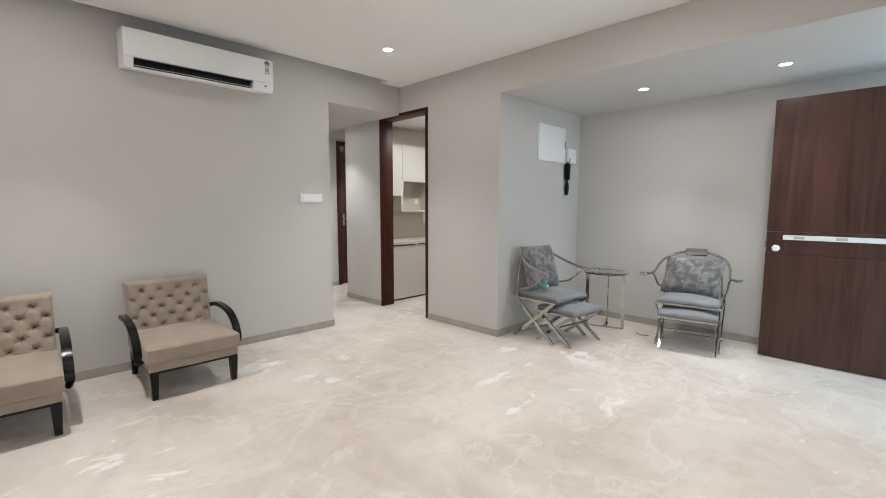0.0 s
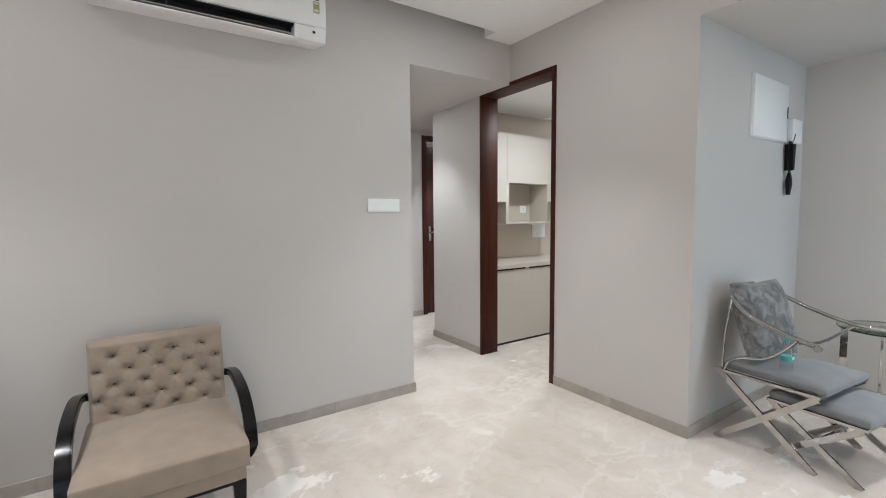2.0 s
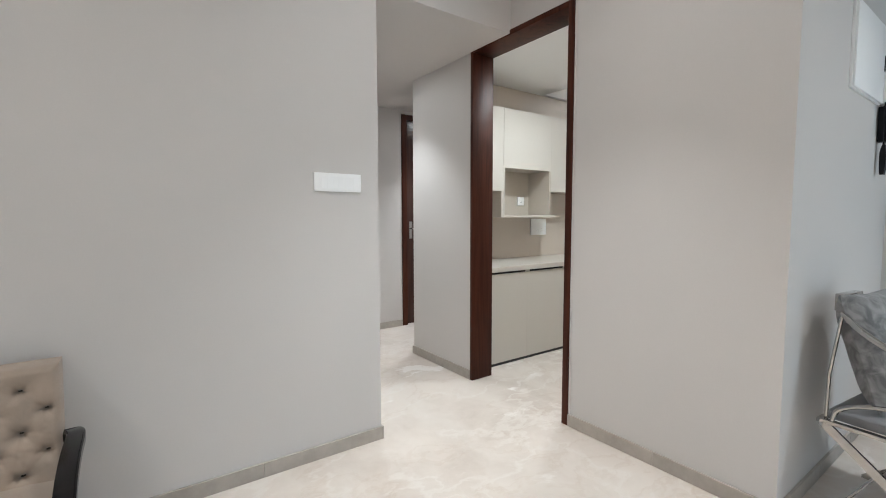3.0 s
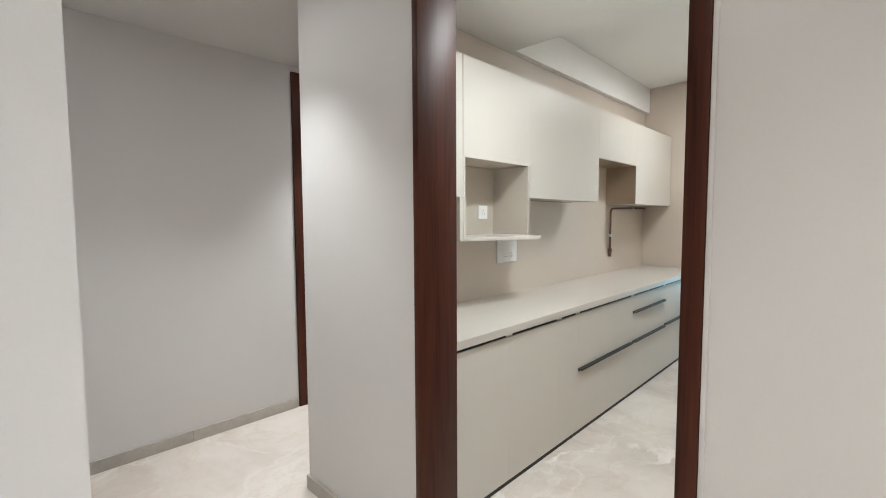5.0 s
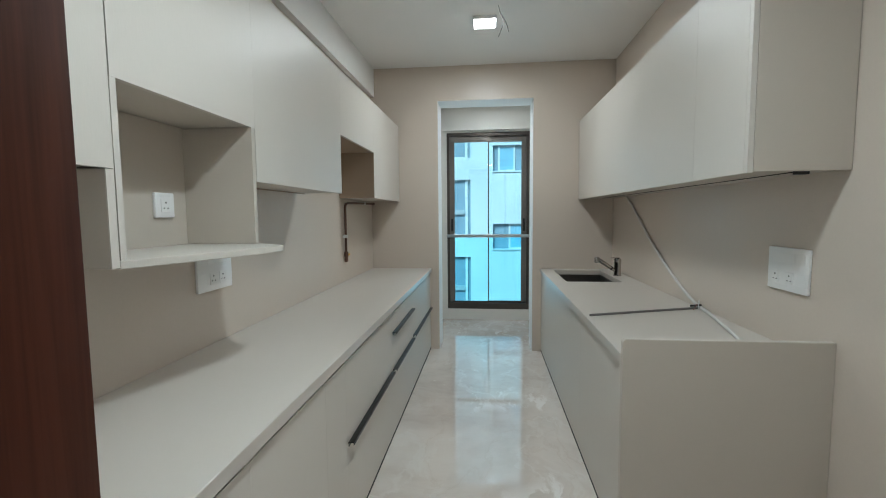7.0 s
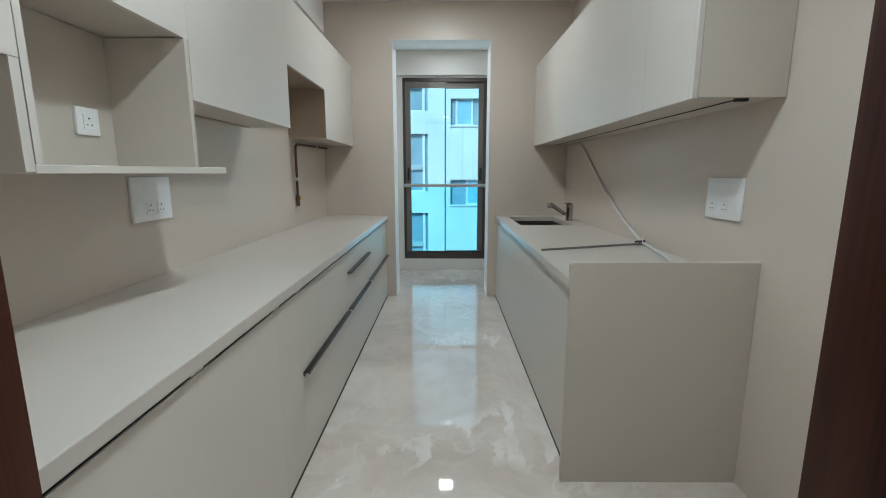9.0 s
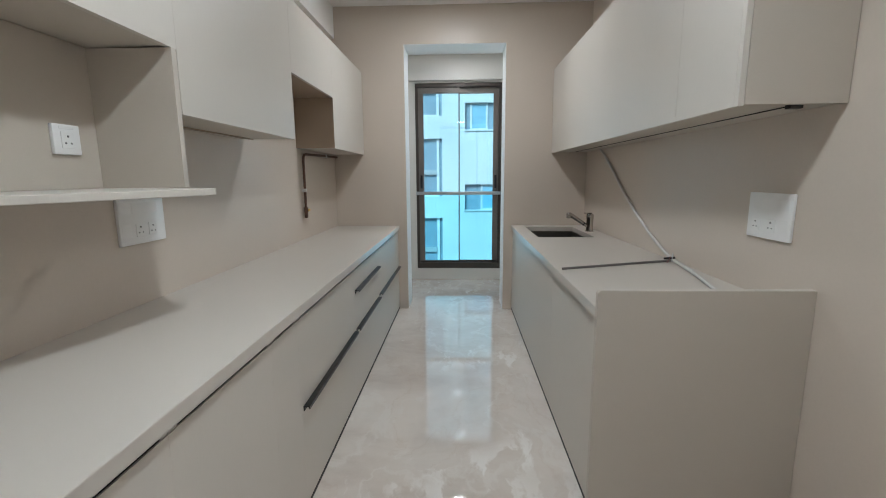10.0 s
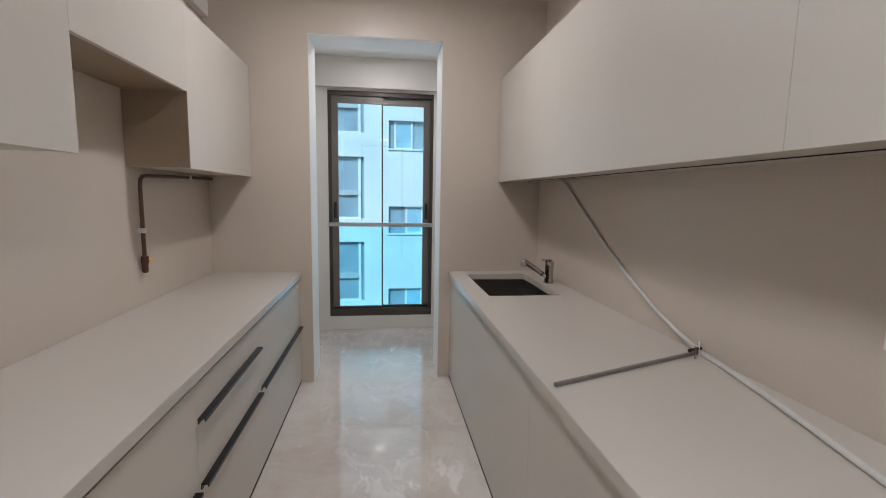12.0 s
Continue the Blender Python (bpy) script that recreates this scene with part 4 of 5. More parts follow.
part("conduit", sweep(smooth_line([(-2.505, 7.045, 1.506), (-2.495, 6.96, 1.455), (-2.492, 6.836, 1.380), (-2.492, 6.528, 1.190), (-2.492, 6.281, 1.058), (-2.493, 6.035, 0.945), (-2.496, 5.838, 0.876), (-2.502, 5.715, 0.847)], 5), ring(0.009, 10)), M_CABLE, cb, smooth=True)
part("wire_tail", sweep(smooth_line([(-2.502, 5.735, 0.848), (-2.515, 5.70, 0.858), (-2.53, 5.685, 0.842), (-2.55, 5.66, 0.833)], 4), ring(0.0022, 6)), M_STICKER_R, cb, "thin red wire end", smooth=True)
cc = thing("loose_conduit", "pale conduit length lying on the worktop", "cable", pose(0, 0, ZC))
part("conduit", sweep(smooth_line([(-2.498, 5.685, 0.010), (-2.53, 5.5, 0.0095), (-2.585, 5.25, 0.0095), (-2.655, 4.97, 0.0095), (-2.68, 4.86, 0.0095)], 5), ring(0.0095, 10)), M_CABLE, cc, smooth=True)
part("cable_tie", sweep(smooth_line([(-2.49, 5.72, 0.002), (-2.495, 5.715, 0.04), (-2.505, 5.70, 0.045), (-2.51, 5.69, 0.003)], 4), ring(0.002, 6), up=(1, 0, 0)), M_PLASTIC, cc, "white cable tie", smooth=True)


# ---- living room fittings ----
def air_conditioner():
    t = thing("air_conditioner", "white split air conditioner mounted high on the wall", "air conditioner", pose(XA, 1.17, 2.335))
    L, H = 1.130, 0.328
    upper = [(0.226, 0.20), (0.224, H - 0.03), (0.208, H - 0.008), (0.18, H), (0.0, H)]
    prof = [(0.0, 0.062), (0.12, 0.046), (0.175, 0.030), (0.205, 0.036), (0.222, 0.10)] + upper
    ya, yb = -L / 2 + 0.062, L / 2 - 0.185
    notch = [(0.0, 0.062), (0.12, 0.046), (0.175, 0.030), (0.204, 0.035), (0.206, 0.044), (0.140, 0.056), (0.140, 0.106), (0.2225, 0.109)] + upper
    part("body", side_prism(notch, ya, yb, 0.0), M_PLASTIC, t)
    part("end_cap", side_prism(prof, -L / 2, ya), M_PLASTIC, t, smooth=True)
    part("end_cap", side_prism(prof, yb, L / 2), M_PLASTIC, t, smooth=True)
    part("outlet_slot", side_prism([(0.200, 0.0446), (0.150, 0.058), (0.150, 0.103), (0.2205, 0.1055), (0.2205, 0.1085), (0.141, 0.1058), (0.141, 0.0565), (0.200, 0.0442)], ya + 0.001, yb - 0.001, 0.0), M_HOLE, t, "dark air outlet")
    part("flap", side_prism([(0.162, 0.066), (0.2105, 0.0525), (0.2115, 0.0555), (0.162, 0.0695)], ya + 0.004, yb - 0.004, 0.0), M_PLASTIC2, t, "thin grey air flap")
    part("fin", boxes((0.16, 0.205, -0.2415, -0.2385, 0.070, 0.100)), M_BRONZE, t)
    part("panel_seam", side_prism([(0.2225, 0.1095), (0.2242, 0.1095), (0.2242, 0.1125), (0.2225, 0.1125)], -L / 2 + 0.055, L / 2 - 0.07, 0.0), M_ALU, t, "grey seam under the front panel")
    part("front_panel", side_prism([(0.2245, 0.114), (0.2285, 0.116), (0.2285, H - 0.035), (0.2265, H - 0.012), (0.2235, H - 0.012)], -L / 2 + 0.004, L / 2 - 0.004, 0.001), M_PLASTIC, t)
    part("display_window", boxes((0.2190, 0.2235, L / 2 - 0.082, L / 2 - 0.066, 0.076, 0.088)), M_HOLE, t, "small dark sensor window")
    disc = lathe([(0.001, 0.0), (0.022, 0.0), (0.022, 0.0012), (0.001, 0.0012)], 24)
    bmesh.ops.rotate(disc, verts=disc.verts, cent=(0, 0, 0), matrix=Matrix.Rotation(radians(90), 3, "Y"))
    bmesh.ops.translate(disc, verts=disc.verts, vec=(0.2286, L / 2 - 0.058, 0.282))
    part("energy_sticker", disc, M_STICKER_R, t, "dark red round sticker")
    part("sticker_print", boxes((0.2299, 0.2303, L / 2 - 0.070, L / 2 - 0.050, 0.271, 0.279)), M_PLASTIC2, t, "pale printed bar")
    part("energy_sticker", boxes((0.2286, 0.2296, L / 2 - 0.076, L / 2 - 0.040, 0.190, 0.255)), M_STICKER, t, "yellow-green energy sticker")
    part("sticker_print", boxes((0.2297, 0.2301, L / 2 - 0.071, L / 2 - 0.045, 0.197, 0.211), (0.2297, 0.2301, L / 2 - 0.071, L / 2 - 0.045, 0.240, 0.250)), M_PLASTIC2, t, "pale printed bars")


def side_prism(prof, y0, y1, bevel=0.006):
    bm = bmesh.new()
    a = [bm.verts.new((x, y0, z)) for x, z in prof]
    b = [bm.verts.new((x, y1, z)) for x, z in prof]
    bm.faces.new(a)
    bm.faces.new(b[::-1])
    for i in range(len(a)):
        j = (i + 1) % len(a)
        bm.faces.new((a[j], a[i], b[i], b[j]))
    bmesh.ops.recalc_face_normals(bm, faces=bm.faces[:])
    if bevel:
        ends = [e for e in bm.edges if abs(e.verts[0].co.y - e.verts[1].co.y) < 1e-6]
        bmesh.ops.bevel(bm, geom=ends, offset=bevel, segments=3, profile=0.5, affect="EDGES")
    return bm


air_conditioner()
wall_plate("light_switch", "white modular switch plate with rocker switches", pose(XA, 2.198, 1.418, 0, 0, EASTWARD), 0.25, 0.092, (), [(x, 0, 0.028, 0.058) for x in (-0.075, -0.045, -0.015, 0.015)] + [(0.06, 0, 0.05, 0.058)], "switch")

db = thing("distribution_box", "white distribution board box on the recess wall", "electrical box", pose(XR, 4.36, 1.84))
part("box", boxes((0, 0.012, -0.287, 0.282, 0, 0.405), bevel=0.003), M_PLASTIC, db, smooth=True)
part("door", boxes((0.0122, 0.022, -0.281, 0.276, 0.006, 0.399), bevel=0.003), M_PLASTIC, db, smooth=True)
part("catch", boxes((0.0221, 0.027, 0.258, 0.268, 0.17, 0.25), bevel=0.001), M_HOLE, db, "dark door catch")
ic = thing("intercom", "white intercom unit with a black handset on the wall", "intercom", pose(XR, 4.79, 1.66))
part("base", boxes((0, 0.035, -0.09, 0.09, 0.19, 0.36), bevel=0.006), M_PLASTIC, ic, smooth=True)
hs = boxes((0.004, 0.054, -0.158, -0.052, -0.035, 0.195))
for v in hs.verts:
    if v.co.z < 0.0:
        v.co.y = -0.105 + (v.co.y + 0.105) * 0.72
bmesh.ops.bevel(hs, geom=hs.edges[:], offset=0.022, segments=4, affect="EDGES")
part("handset", hs, M_PHONE, ic, "black handset", smooth=True)
part("cord", sweep(smooth_line([(0.030, -0.105, -0.03), (0.030, -0.108, -0.07), (0.032, -0.112, -0.12), (0.030, -0.114, -0.19)], 5), flat(0.04, 0.022), up=(1, 0, 0), taper=lambda q: 0.45 + 0.75 * math.sin(math.pi * min(1.0, q * 0.8 + 0.05))), M_PHONE, ic, "black strap end", smooth=True)
part("hook_wire", sweep(smooth_line([(0.038, -0.05, 0.25), (0.045, -0.075, 0.235), (0.042, -0.085, 0.205), (0.035, -0.09, 0.185)], 4), ring(0.003, 6), up=(1, 0, 0)), M_HOLE, ic, "thin dark wire", smooth=True)


# ---- furniture ----
def pillow(w, h, d, n=18):
    """A stuffed square cushion in x-z, thick in y."""
    bm = bmesh.new()
    grid = {}
    for s in (1, -1):
        for i in range(n + 1):
            for j in range(n + 1):
                u, v = 2 * i / n - 1, 2 * j / n - 1
                if s < 0 and (i in (0, n) or j in (0, n)):
                    grid[s, i, j] = grid[1, i, j]
                    continue
                puff = ((1 - u ** 4) * (1 - v ** 4)) ** 0.55
                pinch = 1 - 0.05 * (1 - abs(u)) * abs(v) ** 3
                pinch2 = 1 - 0.05 * (1 - abs(v)) * abs(u) ** 3
                wr = 0.006 * noise.noise((u * 2.2, v * 2.2, s * 3.0))
                grid[s, i, j] = bm.verts.new((u * w / 2 * pinch2, s * d / 2 * puff + wr * puff, v * h / 2 * pinch))
    for s in (1, -1):
        for i in range(n):
            for j in range(n):
                q = [grid[s, i, j], grid[s, i + 1, j], grid[s, i + 1, j + 1], grid[s, i, j + 1]]
                bm.faces.new(q if s < 0 else q[::-1])
    return bm


def soft_block(x0, x1, y0, y1, z0, z1, crown=0.02, n=14, r=0.03):
    """A seat pad: rounded edges and a crowned top."""
    bm = boxes((x0, x1, y0, y1, z0, z1))
    bmesh.ops.subdivide_edges(bm, edges=bm.edges[:], cuts=n, use_grid_fill=True)
    cx, cy, cz = (x0 + x1) / 2, (y0 + y1) / 2, (z0 + z1) / 2
    hx, hy, hz = (x1 - x0) / 2, (y1 - y0) / 2, (z1 - z0) / 2
    r = min(r, hz * 0.95)
    for v in bm.verts:
        p = v.co - Vector((cx, cy, cz))
        core = Vector((max(-hx + r, min(hx - r, p.x)), max(-hy + r, min(hy - r, p.y)), max(-hz + r, min(hz - r, p.z))))
        off = p - core
        p = core + (off.normalized() * r if off.length > r else off)
        if p.z > 0:
            p.z += crown * (1 - (p.x / hx) ** 2) * (1 - (p.y / hy) ** 2) * (p.z / hz)
        v.co = p + Vector((cx, cy, cz)) + 0.002 * Vector((noise.noise(v.co * 9), noise.noise(v.co * 9 + Vector((5, 0, 0))), noise.noise(v.co * 7)))
    return bm


def armchair(m):
    """Faces +x from its own origin under the seat's middle; low, with black bent arms and a tufted back."""
    t = thing("armchair", "low beige velvet armchair with tufted back and black bent-wood arms", "armchair", m, "armchairs along the living room wall")
    w = 0.575
    part("seat_frame", boxes((-0.33, 0.335, -w / 2, w / 2, 0.185, 0.20), bevel=0.003), M_BLACK, t, "black lacquered rail")
    part("seat_base", soft_block(-0.335, 0.34, -w / 2 - 0.005, w / 2 + 0.005, 0.198, 0.268, 0.0, 10, 0.012), M_VELVET, t, smooth=True)
    part("seat_cushion", soft_block(-0.30, 0.36, -w / 2 - 0.018, w / 2 + 0.018, 0.262, 0.366, 0.034, 22, 0.013), M_VELVET, t, "beige velvet cushion with piped edge", smooth=True)
    pipe = [(0.345, -w / 2 - 0.008, 0.352), (0.352, -w / 4, 0.357), (0.353, 0, 0.358), (0.352, w / 4, 0.357), (0.345, w / 2 + 0.008, 0.352)]
    part("piping", sweep(smooth_line(pipe, 4), ring(0.0055, 8)), M_VELVET, t, smooth=True)
    # tufted back: u across, v up the leaning panel
    bw, bh, du, dv = 0.585, 0.440, 0.128, 0.068
    spots = []
    for r in range(5):
        for c in range(-3, 4):
            u, v = (c + (0.0 if r % 2 else 0.5)) * du, bh / 2 - 0.075 - r * dv
            if abs(u) < bw / 2 - 0.018:
                spots.append((u, v))
    nu, nv = 140, 104
    bm = bmesh.new()
    front_v, back_v = {}, {}
    for i in range(nu + 1):
        for j in range(nv + 1):
            u, v = (i / nu - 0.5) * bw, (j / nv - 0.5) * bh
            d, su, sv = min((math.hypot(u - a, v - b), a, b) for a, b in spots)
            turn = math.atan2(v - sv, u - su) + 0.5 * noise.noise((su * 40, sv * 40, 0.5))
            a1 = abs(math.sin(math.pi / 2 * (u / du * 2 + 1 + (v - bh / 2 + 0.075) / dv)))
            a2 = abs(math.sin(math.pi / 2 * (u / du * 2 + 1 - (v - bh / 2 + 0.075) / dv)))
            inside = min(1.0, max(0.0, (bh / 2 - v) / 0.06)) * min(1.0, max(0.0, (v + bh / 2) / 0.08))
            crease = 0.5 + 0.5 * noise.noise((u * 70, v * 70, 1.0))
            fold = abs(math.cos(turn)) ** 9 + 0.6 * abs(math.cos(turn + 0.9)) ** 14 + 0.5 * abs(math.cos(turn - 0.8)) ** 14
            h = 0.036 * (1 - math.exp(-(d / 0.011) ** 1.05)) - 0.013 * math.exp(-(d / 0.030) ** 2) * fold + 0.004 * inside * math.sqrt(min(a1, a2)) * (0.5 + 0.8 * crease) + 0.004 * (1 - inside)
            e = min(bw / 2 - abs(u), bh / 2 - abs(v))
            h -= 0.03 * max(0.0, 1 - e / 0.02) ** 2
            lean = -0.07 * (v / bh + 0.5)
            front_v[i, j] = bm.verts.new((lean + h, u, v))
            if i in (0, nu) or j in (0, nv):
                back_v[i, j] = bm.verts.new((lean - 0.075, u, v))
    for i in range(nu):
        for j in range(nv):
            bm.faces.new((front_v[i, j], front_v[i + 1, j], front_v[i + 1, j + 1], front_v[i, j + 1]))
    loop = [(i, 0) for i in range(nu)] + [(nu, j) for j in range(nv)] + [(i, nv) for i in range(nu, 0, -1)] + [(0, j) for j in range(nv, 0, -1)]
    for a, b in zip(loop, loop[1:] + loop[:1]):
        bm.faces.new((front_v[b], front_v[a], back_v[a], back_v[b]))
    bm.faces.new([back_v[k] for k in loop])
    bmesh.ops.recalc_face_normals(bm, faces=bm.faces[:])
    bmesh.ops.translate(bm, verts=bm.verts, vec=(-0.27, 0, 0.30 + bh / 2))
    back = part("backrest", bm, M_VELVET, t, "deep-buttoned beige velvet back", smooth=True)
    disc = lathe([(0.009, 0.0), (0.0095, 0.003), (0.005, 0.006)], 10)
    bmesh.ops.rotate(disc, verts=disc.verts, cent=(0, 0, 0), matrix=Matrix.Rotation(radians(90), 3, "Y"))
    me = bpy.data.meshes.new("button")
    disc.to_mesh(me)
    disc.free()
    me.materials.append(M_BUTTON)
    for u, v in spots:
        o = new("button", me)
        o.parent = back
        o.location = (-0.27 - 0.07 * (v / bh + 0.5) + 0.0005, u, 0.30 + bh / 2 + v)
    for s, word in ((1, "arm"), (-1, "arm")):
        y = s * (w / 2 + 0.045)
        line = smooth_line([(-0.33, y - s * 0.012, 0.480), (-0.24, y, 0.497), (-0.08, y, 0.500), (0.07, y, 0.475), (0.18, y, 0.405), (0.225, y, 0.315), (0.221, y, 0.270), (0.208, y - s * 0.003, 0.232)], 5)
        b = sweep(line, flat(0.052, 0.034), up=(0.3, 0, 1), taper=lambda q: 1.0 - 0.35 * max(0.0, q - 0.75) / 0.25)
        bmesh.ops.bevel(b, geom=[e for e in b.edges if len(e.link_faces) == 2 and e.calc_face_angle(0) > 0.8], offset=0.006, segments=2, affect="EDGES")
        part(word, b, M_BLACK, t, "black bent-wood arm", smooth=True)
        part("arm_bracket", boxes((0.17, 0.205, min(s * w / 2, y), max(s * w / 2, y), 0.236, 0.258)), M_BLACK, t)
        part("arm_bracket", boxes((-0.345, -0.30, min(s * (w / 2 - 0.005), y), max(s * (w / 2 - 0.005), y), 0.468, 0.494)), M_BLACK, t)
        for x, top in ((0.31, 0.02), (-0.31, -0.05)):
            leg = boxes((x - 0.027, x + 0.027, s * (w / 2 - 0.026) - 0.027, s * (w / 2 - 0.026) + 0.027, 0.0, 0.19))
            for v in leg.verts:
                if v.co.z < 0.01:
                    v.co.x = x + (v.co.x - x) * 0.68 + (top if top < 0 else 0)
                    v.co.y = s * (w / 2 - 0.026) + (v.co.y - s * (w / 2 - 0.026)) * 0.68
            bmesh.ops.bevel(leg, geom=leg.edges[:], offset=0.002, segments=1, affect="EDGES")
            part("leg", leg, M_BLACK, t, "tapered black leg")
    return t


chair_a = armchair(pose(-3.245, 0.815, 0, 0, 0, 0))
copy_thing(chair_a, pose(-3.115, -0.21, 0, 0, 0, -2))


def x_leg(x0, x1, y, z, parent, w=0.034, th=0.012):
    """Two crossed flat bars in a side plane, with a top rail."""
    for k, (a, b) in enumerate(((x0, x1), (x1, x0))):
        yy = y + (0.0065 if k else -0.0065)
        part("crossed_leg", sweep([(a, yy, 0.0), (b, yy, z)], flat(th, w)), M_CHROME, parent)
    part("side_rail", boxes((x0 - 0.012, x1 + 0.012, y - 0.013, y + 0.013, z - 0.002, z + 0.014), bevel=0.002), M_CHROME, parent)
    part("floor_runner", boxes((x0 - 0.01, x0 + 0.03, y - 0.012, y + 0.012, 0.0, 0.008)), M_CHROME, parent)


def metal_chair(m):
    """Horseshoe-back chair in polished tube; faces +x."""
    t = thing("metal_armchair", "polished chrome horseshoe-back chair with grey velvet seat", "chair", m, "chrome chairs in the entrance recess")
    w, z = 0.53, 0.405
    for s in (1, -1):
        x_leg(-0.245, 0.245, s * w / 2, z, t)
    part("front_rail", boxes((0.238, 0.257, -w / 2 + 0.013, w / 2 - 0.013, z - 0.002, z + 0.014), bevel=0.002), M_CHROME, t)
    part("rear_rail", boxes((-0.257, -0.238, -w / 2 + 0.013, w / 2 - 0.013, z - 0.002, z + 0.014), bevel=0.002), M_CHROME, t)
    part("stretcher", sweep([(-0.20, -w / 2, 0.035), (-0.20, w / 2, 0.035)], ring(0.007, 8)), M_CHROME, t)
    part("seat_cushion", soft_block(-0.235, 0.275, -w / 2 + 0.012, w / 2 - 0.012, z + 0.008, z + 0.056, 0.030, 14, 0.024), M_GREY, t, "grey velvet seat pad", smooth=True)
    hoop = [(0.27, -0.365, 0.690), (0.20, -0.325, 0.692), (0.10, -0.312, 0.712), (-0.05, -0.302, 0.760), (-0.17, -0.25, 0.822), (-0.245, -0.135, 0.868), (-0.262, 0, 0.880)]
    hoop = hoop + [(x, -y, q) for x, y, q in hoop[-2::-1]]
    part("back_hoop", sweep(smooth_line(hoop, 5), ring(0.0125, 10)), M_CHROME, t, "curved tubular back and arm rail", smooth=True)
    for s in (1, -1):
        part("arm_tip", sweep(smooth_line([(0.262, s * 0.362, 0.690), (0.282, s * 0.385, 0.689), (0.285, s * 0.415, 0.693)], 4), ring(0.0135, 10), taper=lambda q: 1.0 + 0.15 * q), M_CHROME, t, smooth=True)
        part("arm_post", sweep(smooth_line([(-0.21, s * (w / 2), z + 0.012), (-0.19, s * (w / 2 + 0.004), 0.47), (-0.12, s * (w / 2 + 0.02), 0.515), (0.02, s * (w / 2 + 0.03), 0.555), (0.12, s * (w / 2 + 0.045), 0.64), (0.17, s * (w / 2 + 0.062), 0.694)], 5), ring(0.009, 8)), M_CHROME, t, "bent tubular arm support", smooth=True)
        part("back_post", sweep([(-0.236, s * (w / 2 - 0.02), z + 0.01), (-0.236, s * (w / 2 - 0.03), 0.60), (-0.212, s * (w / 2 - 0.045), 0.838)], ring(0.007, 8), up=(0, 1, 0)), M_CHROME, t, smooth=True)
    part("crest_plate", boxes((-0.280, -0.244, -0.095, 0.095, 0.838, 0.912), bevel=0.004), M_CHROME, t, "flat chrome crest plate", smooth=True)
    return t


def metal_stool(m):
    t = thing("metal_stool", "low chrome cross-legged stool with grey velvet top", "stool", m, "chrome stools in the entrance recess")
    w, z = 0.46, 0.298
    for s in (1, -1):
        x_leg(-0.205, 0.205, s * w / 2, z, t, 0.030)
    part("front_rail", boxes((0.20, 0.217, -w / 2 + 0.013, w / 2 - 0.013, z - 0.002, z + 0.013), bevel=0.002), M_CHROME, t)
    part("rear_rail", boxes((-0.217, -0.20, -w / 2 + 0.013, w / 2 - 0.013, z - 0.002, z + 0.013), bevel=0.002), M_CHROME, t)
    part("stretcher", sweep([(0.0, -w / 2, z / 2), (0.0, w / 2, z / 2)], ring(0.008, 8)), M_CHROME, t, smooth=True)
    part("seat_cushion", soft_block(-0.215, 0.23, -w / 2 - 0.008, w / 2 + 0.008, z + 0.008, z + 0.060, 0.028, 14, 0.024), M_GREY, t, "grey velvet pad", smooth=True)
    return t


C1 = pose(-1.835, 3.835, 0, 0, 0, -6)
C2 = pose(-0.735, 4.60, 0, 0, 0, -90 + 9)
c1 = metal_chair(C1)
c2 = copy_thing(c1, C2)
s1 = metal_stool(C1 @ pose(0.215, 0.02, 0, 0, 0, -2))
s2 = copy_thing(s1, C2 @ pose(0.16, 0.01, 0, 0, 0, 2))


def cushion(m, w, h):
    t = thing("scatter_cushion", "silvery grey patterned velvet cushion leaning on the chair back", "cushion", m, "cushions on the chrome chairs")
    part("cover", pillow(w, h, 0.15), M_CUSHION, t, smooth=True)
    return t


cu1 = cushion(C1 @ pose(-0.140, 0.0, 0.705, 0, 0, -4) @ pose(0, 0, 0, 0, -18, 0) @ pose(0, 0, 0, 0, 0, 90), 0.45, 0.46)
cu2 = cushion(C2 @ pose(-0.10, -0.015, 0.645, 0, 0, -13) @ pose(0, 0, 0, 0, -22, 0) @ pose(0, 0, 0, 0, 0, 90), 0.54, 0.39)


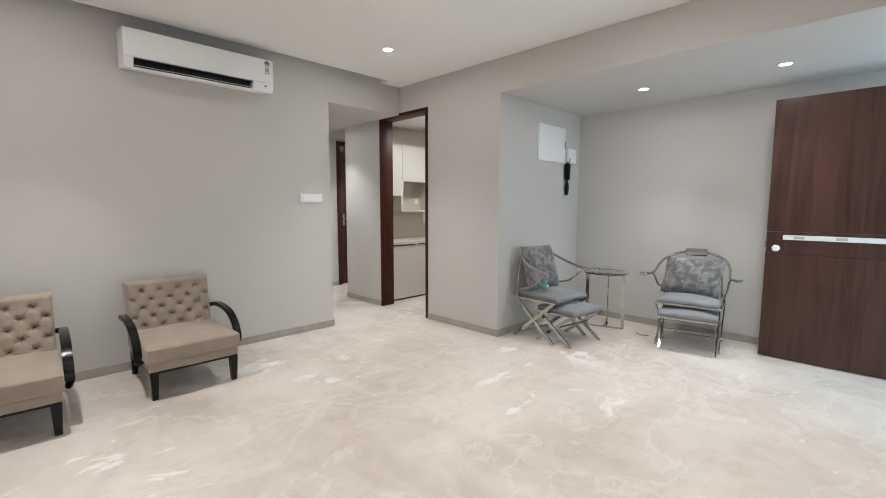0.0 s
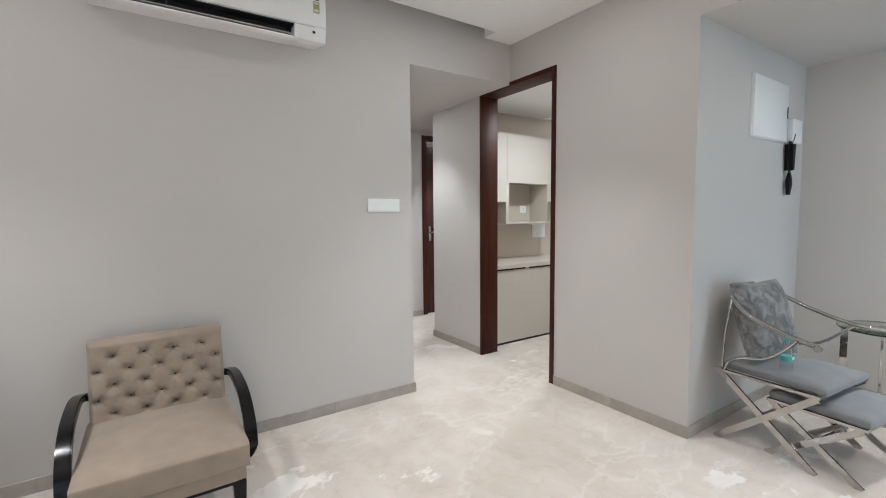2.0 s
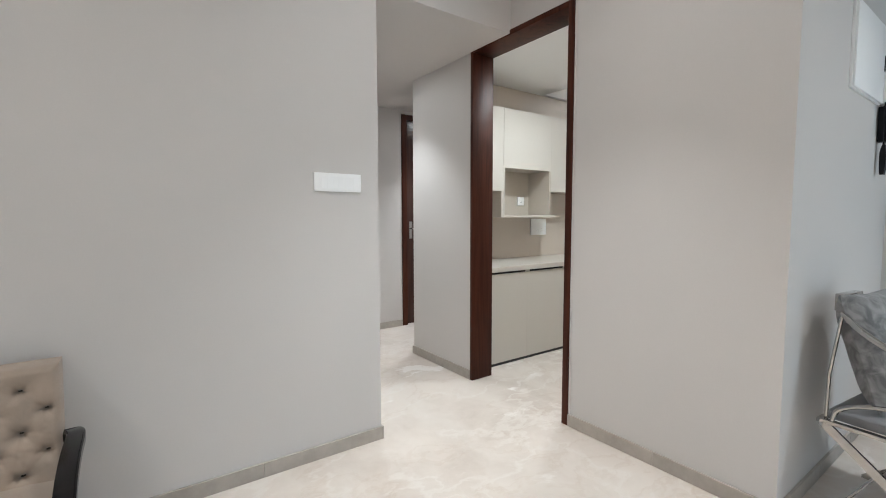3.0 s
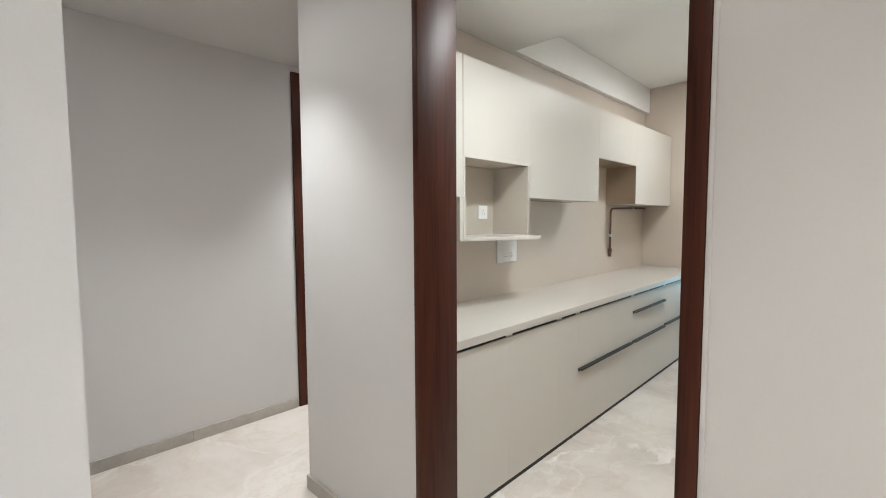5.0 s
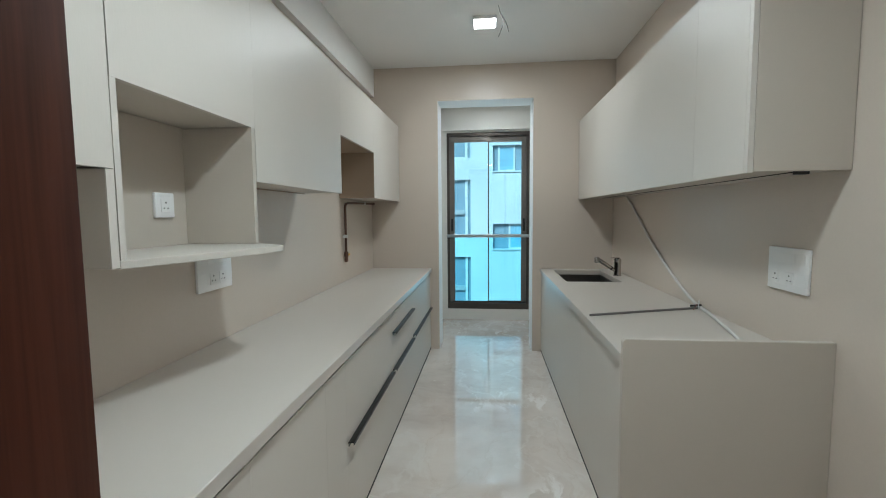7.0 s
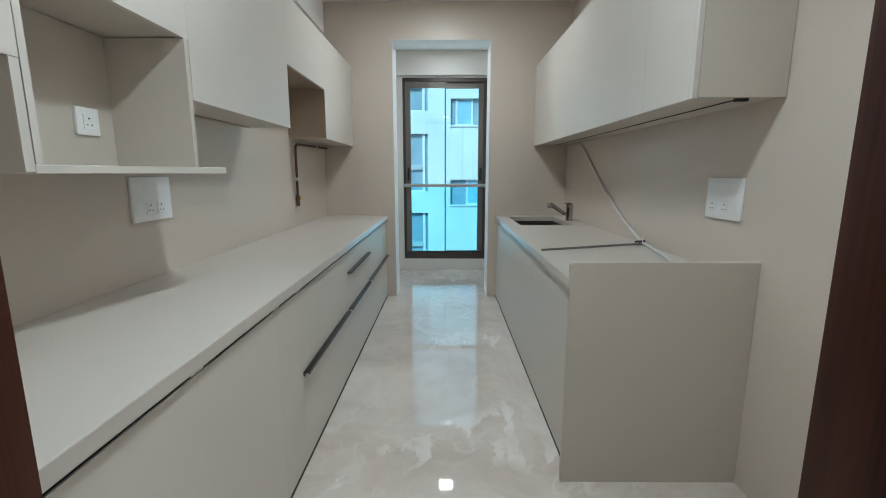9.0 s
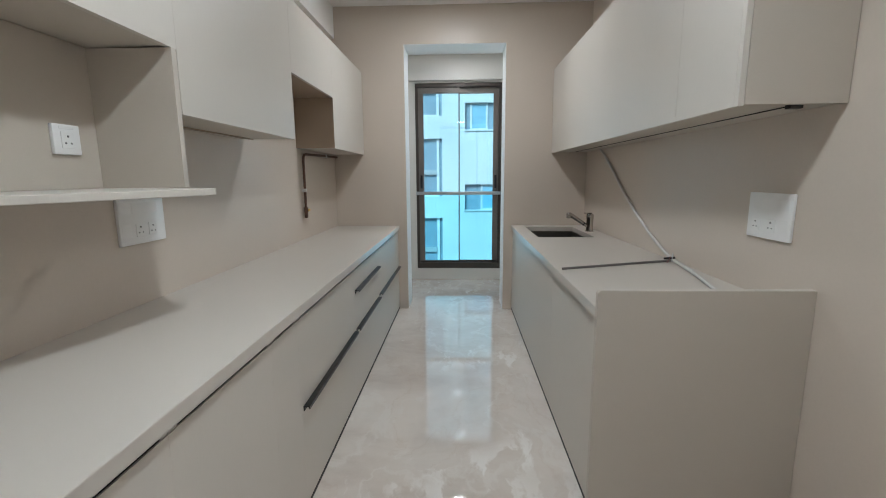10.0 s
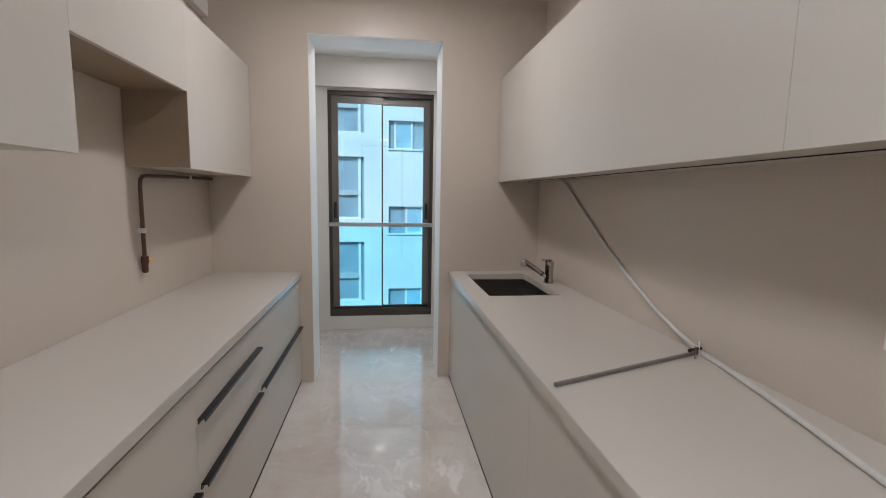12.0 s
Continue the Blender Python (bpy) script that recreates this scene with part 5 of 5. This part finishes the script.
def water_bottle(m):
    t = thing("water_bottle", "small clear water bottle with a teal label on the chair seat", "bottle", m)
    b = part("bottle", lathe([(0.026, 0.0), (0.030, 0.004), (0.030, 0.12), (0.028, 0.132), (0.014, 0.162), (0.013, 0.172)], 20), M_BOTTLE, t, smooth=True)
    b.visible_shadow = False
    part("label", lathe([(0.0305, 0.060), (0.0308, 0.061), (0.0308, 0.088), (0.0305, 0.089)], 20), M_LABEL, t, "teal paper label", smooth=True)
    part("label_print", boxes((0.0295, 0.0312, -0.012, 0.012, 0.072, 0.088)), M_LABELTXT, t)
    part("cap", lathe([(0.0145, 0.172), (0.0150, 0.173), (0.0150, 0.188), (0.0135, 0.190)], 16), M_LABEL, t, "teal cap", smooth=True)


water_bottle(C1 @ pose(0.050, -0.150, 0.468))


def side_table(m):
    t = thing("side_table", "round glass side table on flat chrome legs", "table", m)
    g = part("glass_top", lathe([(0.226, 0.0), (0.230, 0.003), (0.230, 0.009), (0.226, 0.012)], 48, (0, 0, 0.61)), M_TGLASS, t, "round clear glass top", smooth=True)
    g.visible_shadow = False
    part("glass_edge", rim(0.2288, 0.2312, 0.6120, 0.6205), material("green_glass_edge", (0.02, 0.04, 0.034), 0.1, var=0.05, bump=0), t, "dark green polished edge", smooth=True)
    for k in (15, 105, 195):
        c, s = math.cos(radians(k)), math.sin(radians(k))
        bar = part("leg", sweep([(0.19 * c, 0.19 * s, 0.008), (0.19 * c, 0.19 * s, 0.609)], flat(0.012, 0.036), up=(c, s, 0)), M_CHROME, t, "flat chrome leg")
        part("foot_bar", sweep([(0.0, 0.0, 0.005), (0.196 * c, 0.196 * s, 0.005)], flat(0.036, 0.01)), M_CHROME, bar)
        part("top_bar", sweep([(0.05 * c, 0.05 * s, 0.603), (0.196 * c, 0.196 * s, 0.603)], flat(0.03, 0.012)), M_CHROME, bar)


def rim(r0, r1, z0, z1, n=48):
    bm, rings = bmesh.new(), []
    for r, z in ((r0, z0), (r1, z0), (r1, z1), (r0, z1)):
        rings.append([bm.verts.new((r * math.cos(2 * math.pi * i / n), r * math.sin(2 * math.pi * i / n), z)) for i in range(n)])
    for a, b in zip(rings, rings[1:] + rings[:1]):
        for j in range(n):
            bm.faces.new((a[j], a[(j + 1) % n], b[(j + 1) % n], b[j]))
    bmesh.ops.recalc_face_normals(bm, faces=bm.faces[:])
    return bm


side_table(pose(-1.575, 4.545, 0))

lc = thing("loose_cable", "short dark cable end lying curled on the marble floor", "cable", pose(0, 0, 0))
part("cable", sweep(smooth_line([(-1.226, 4.562, 0.0065), (-1.19, 4.525, 0.0065), (-1.15, 4.508, 0.0065), (-1.09, 4.537, 0.0065)], 5), ring(0.0045, 8)), M_ROD, lc, smooth=True)
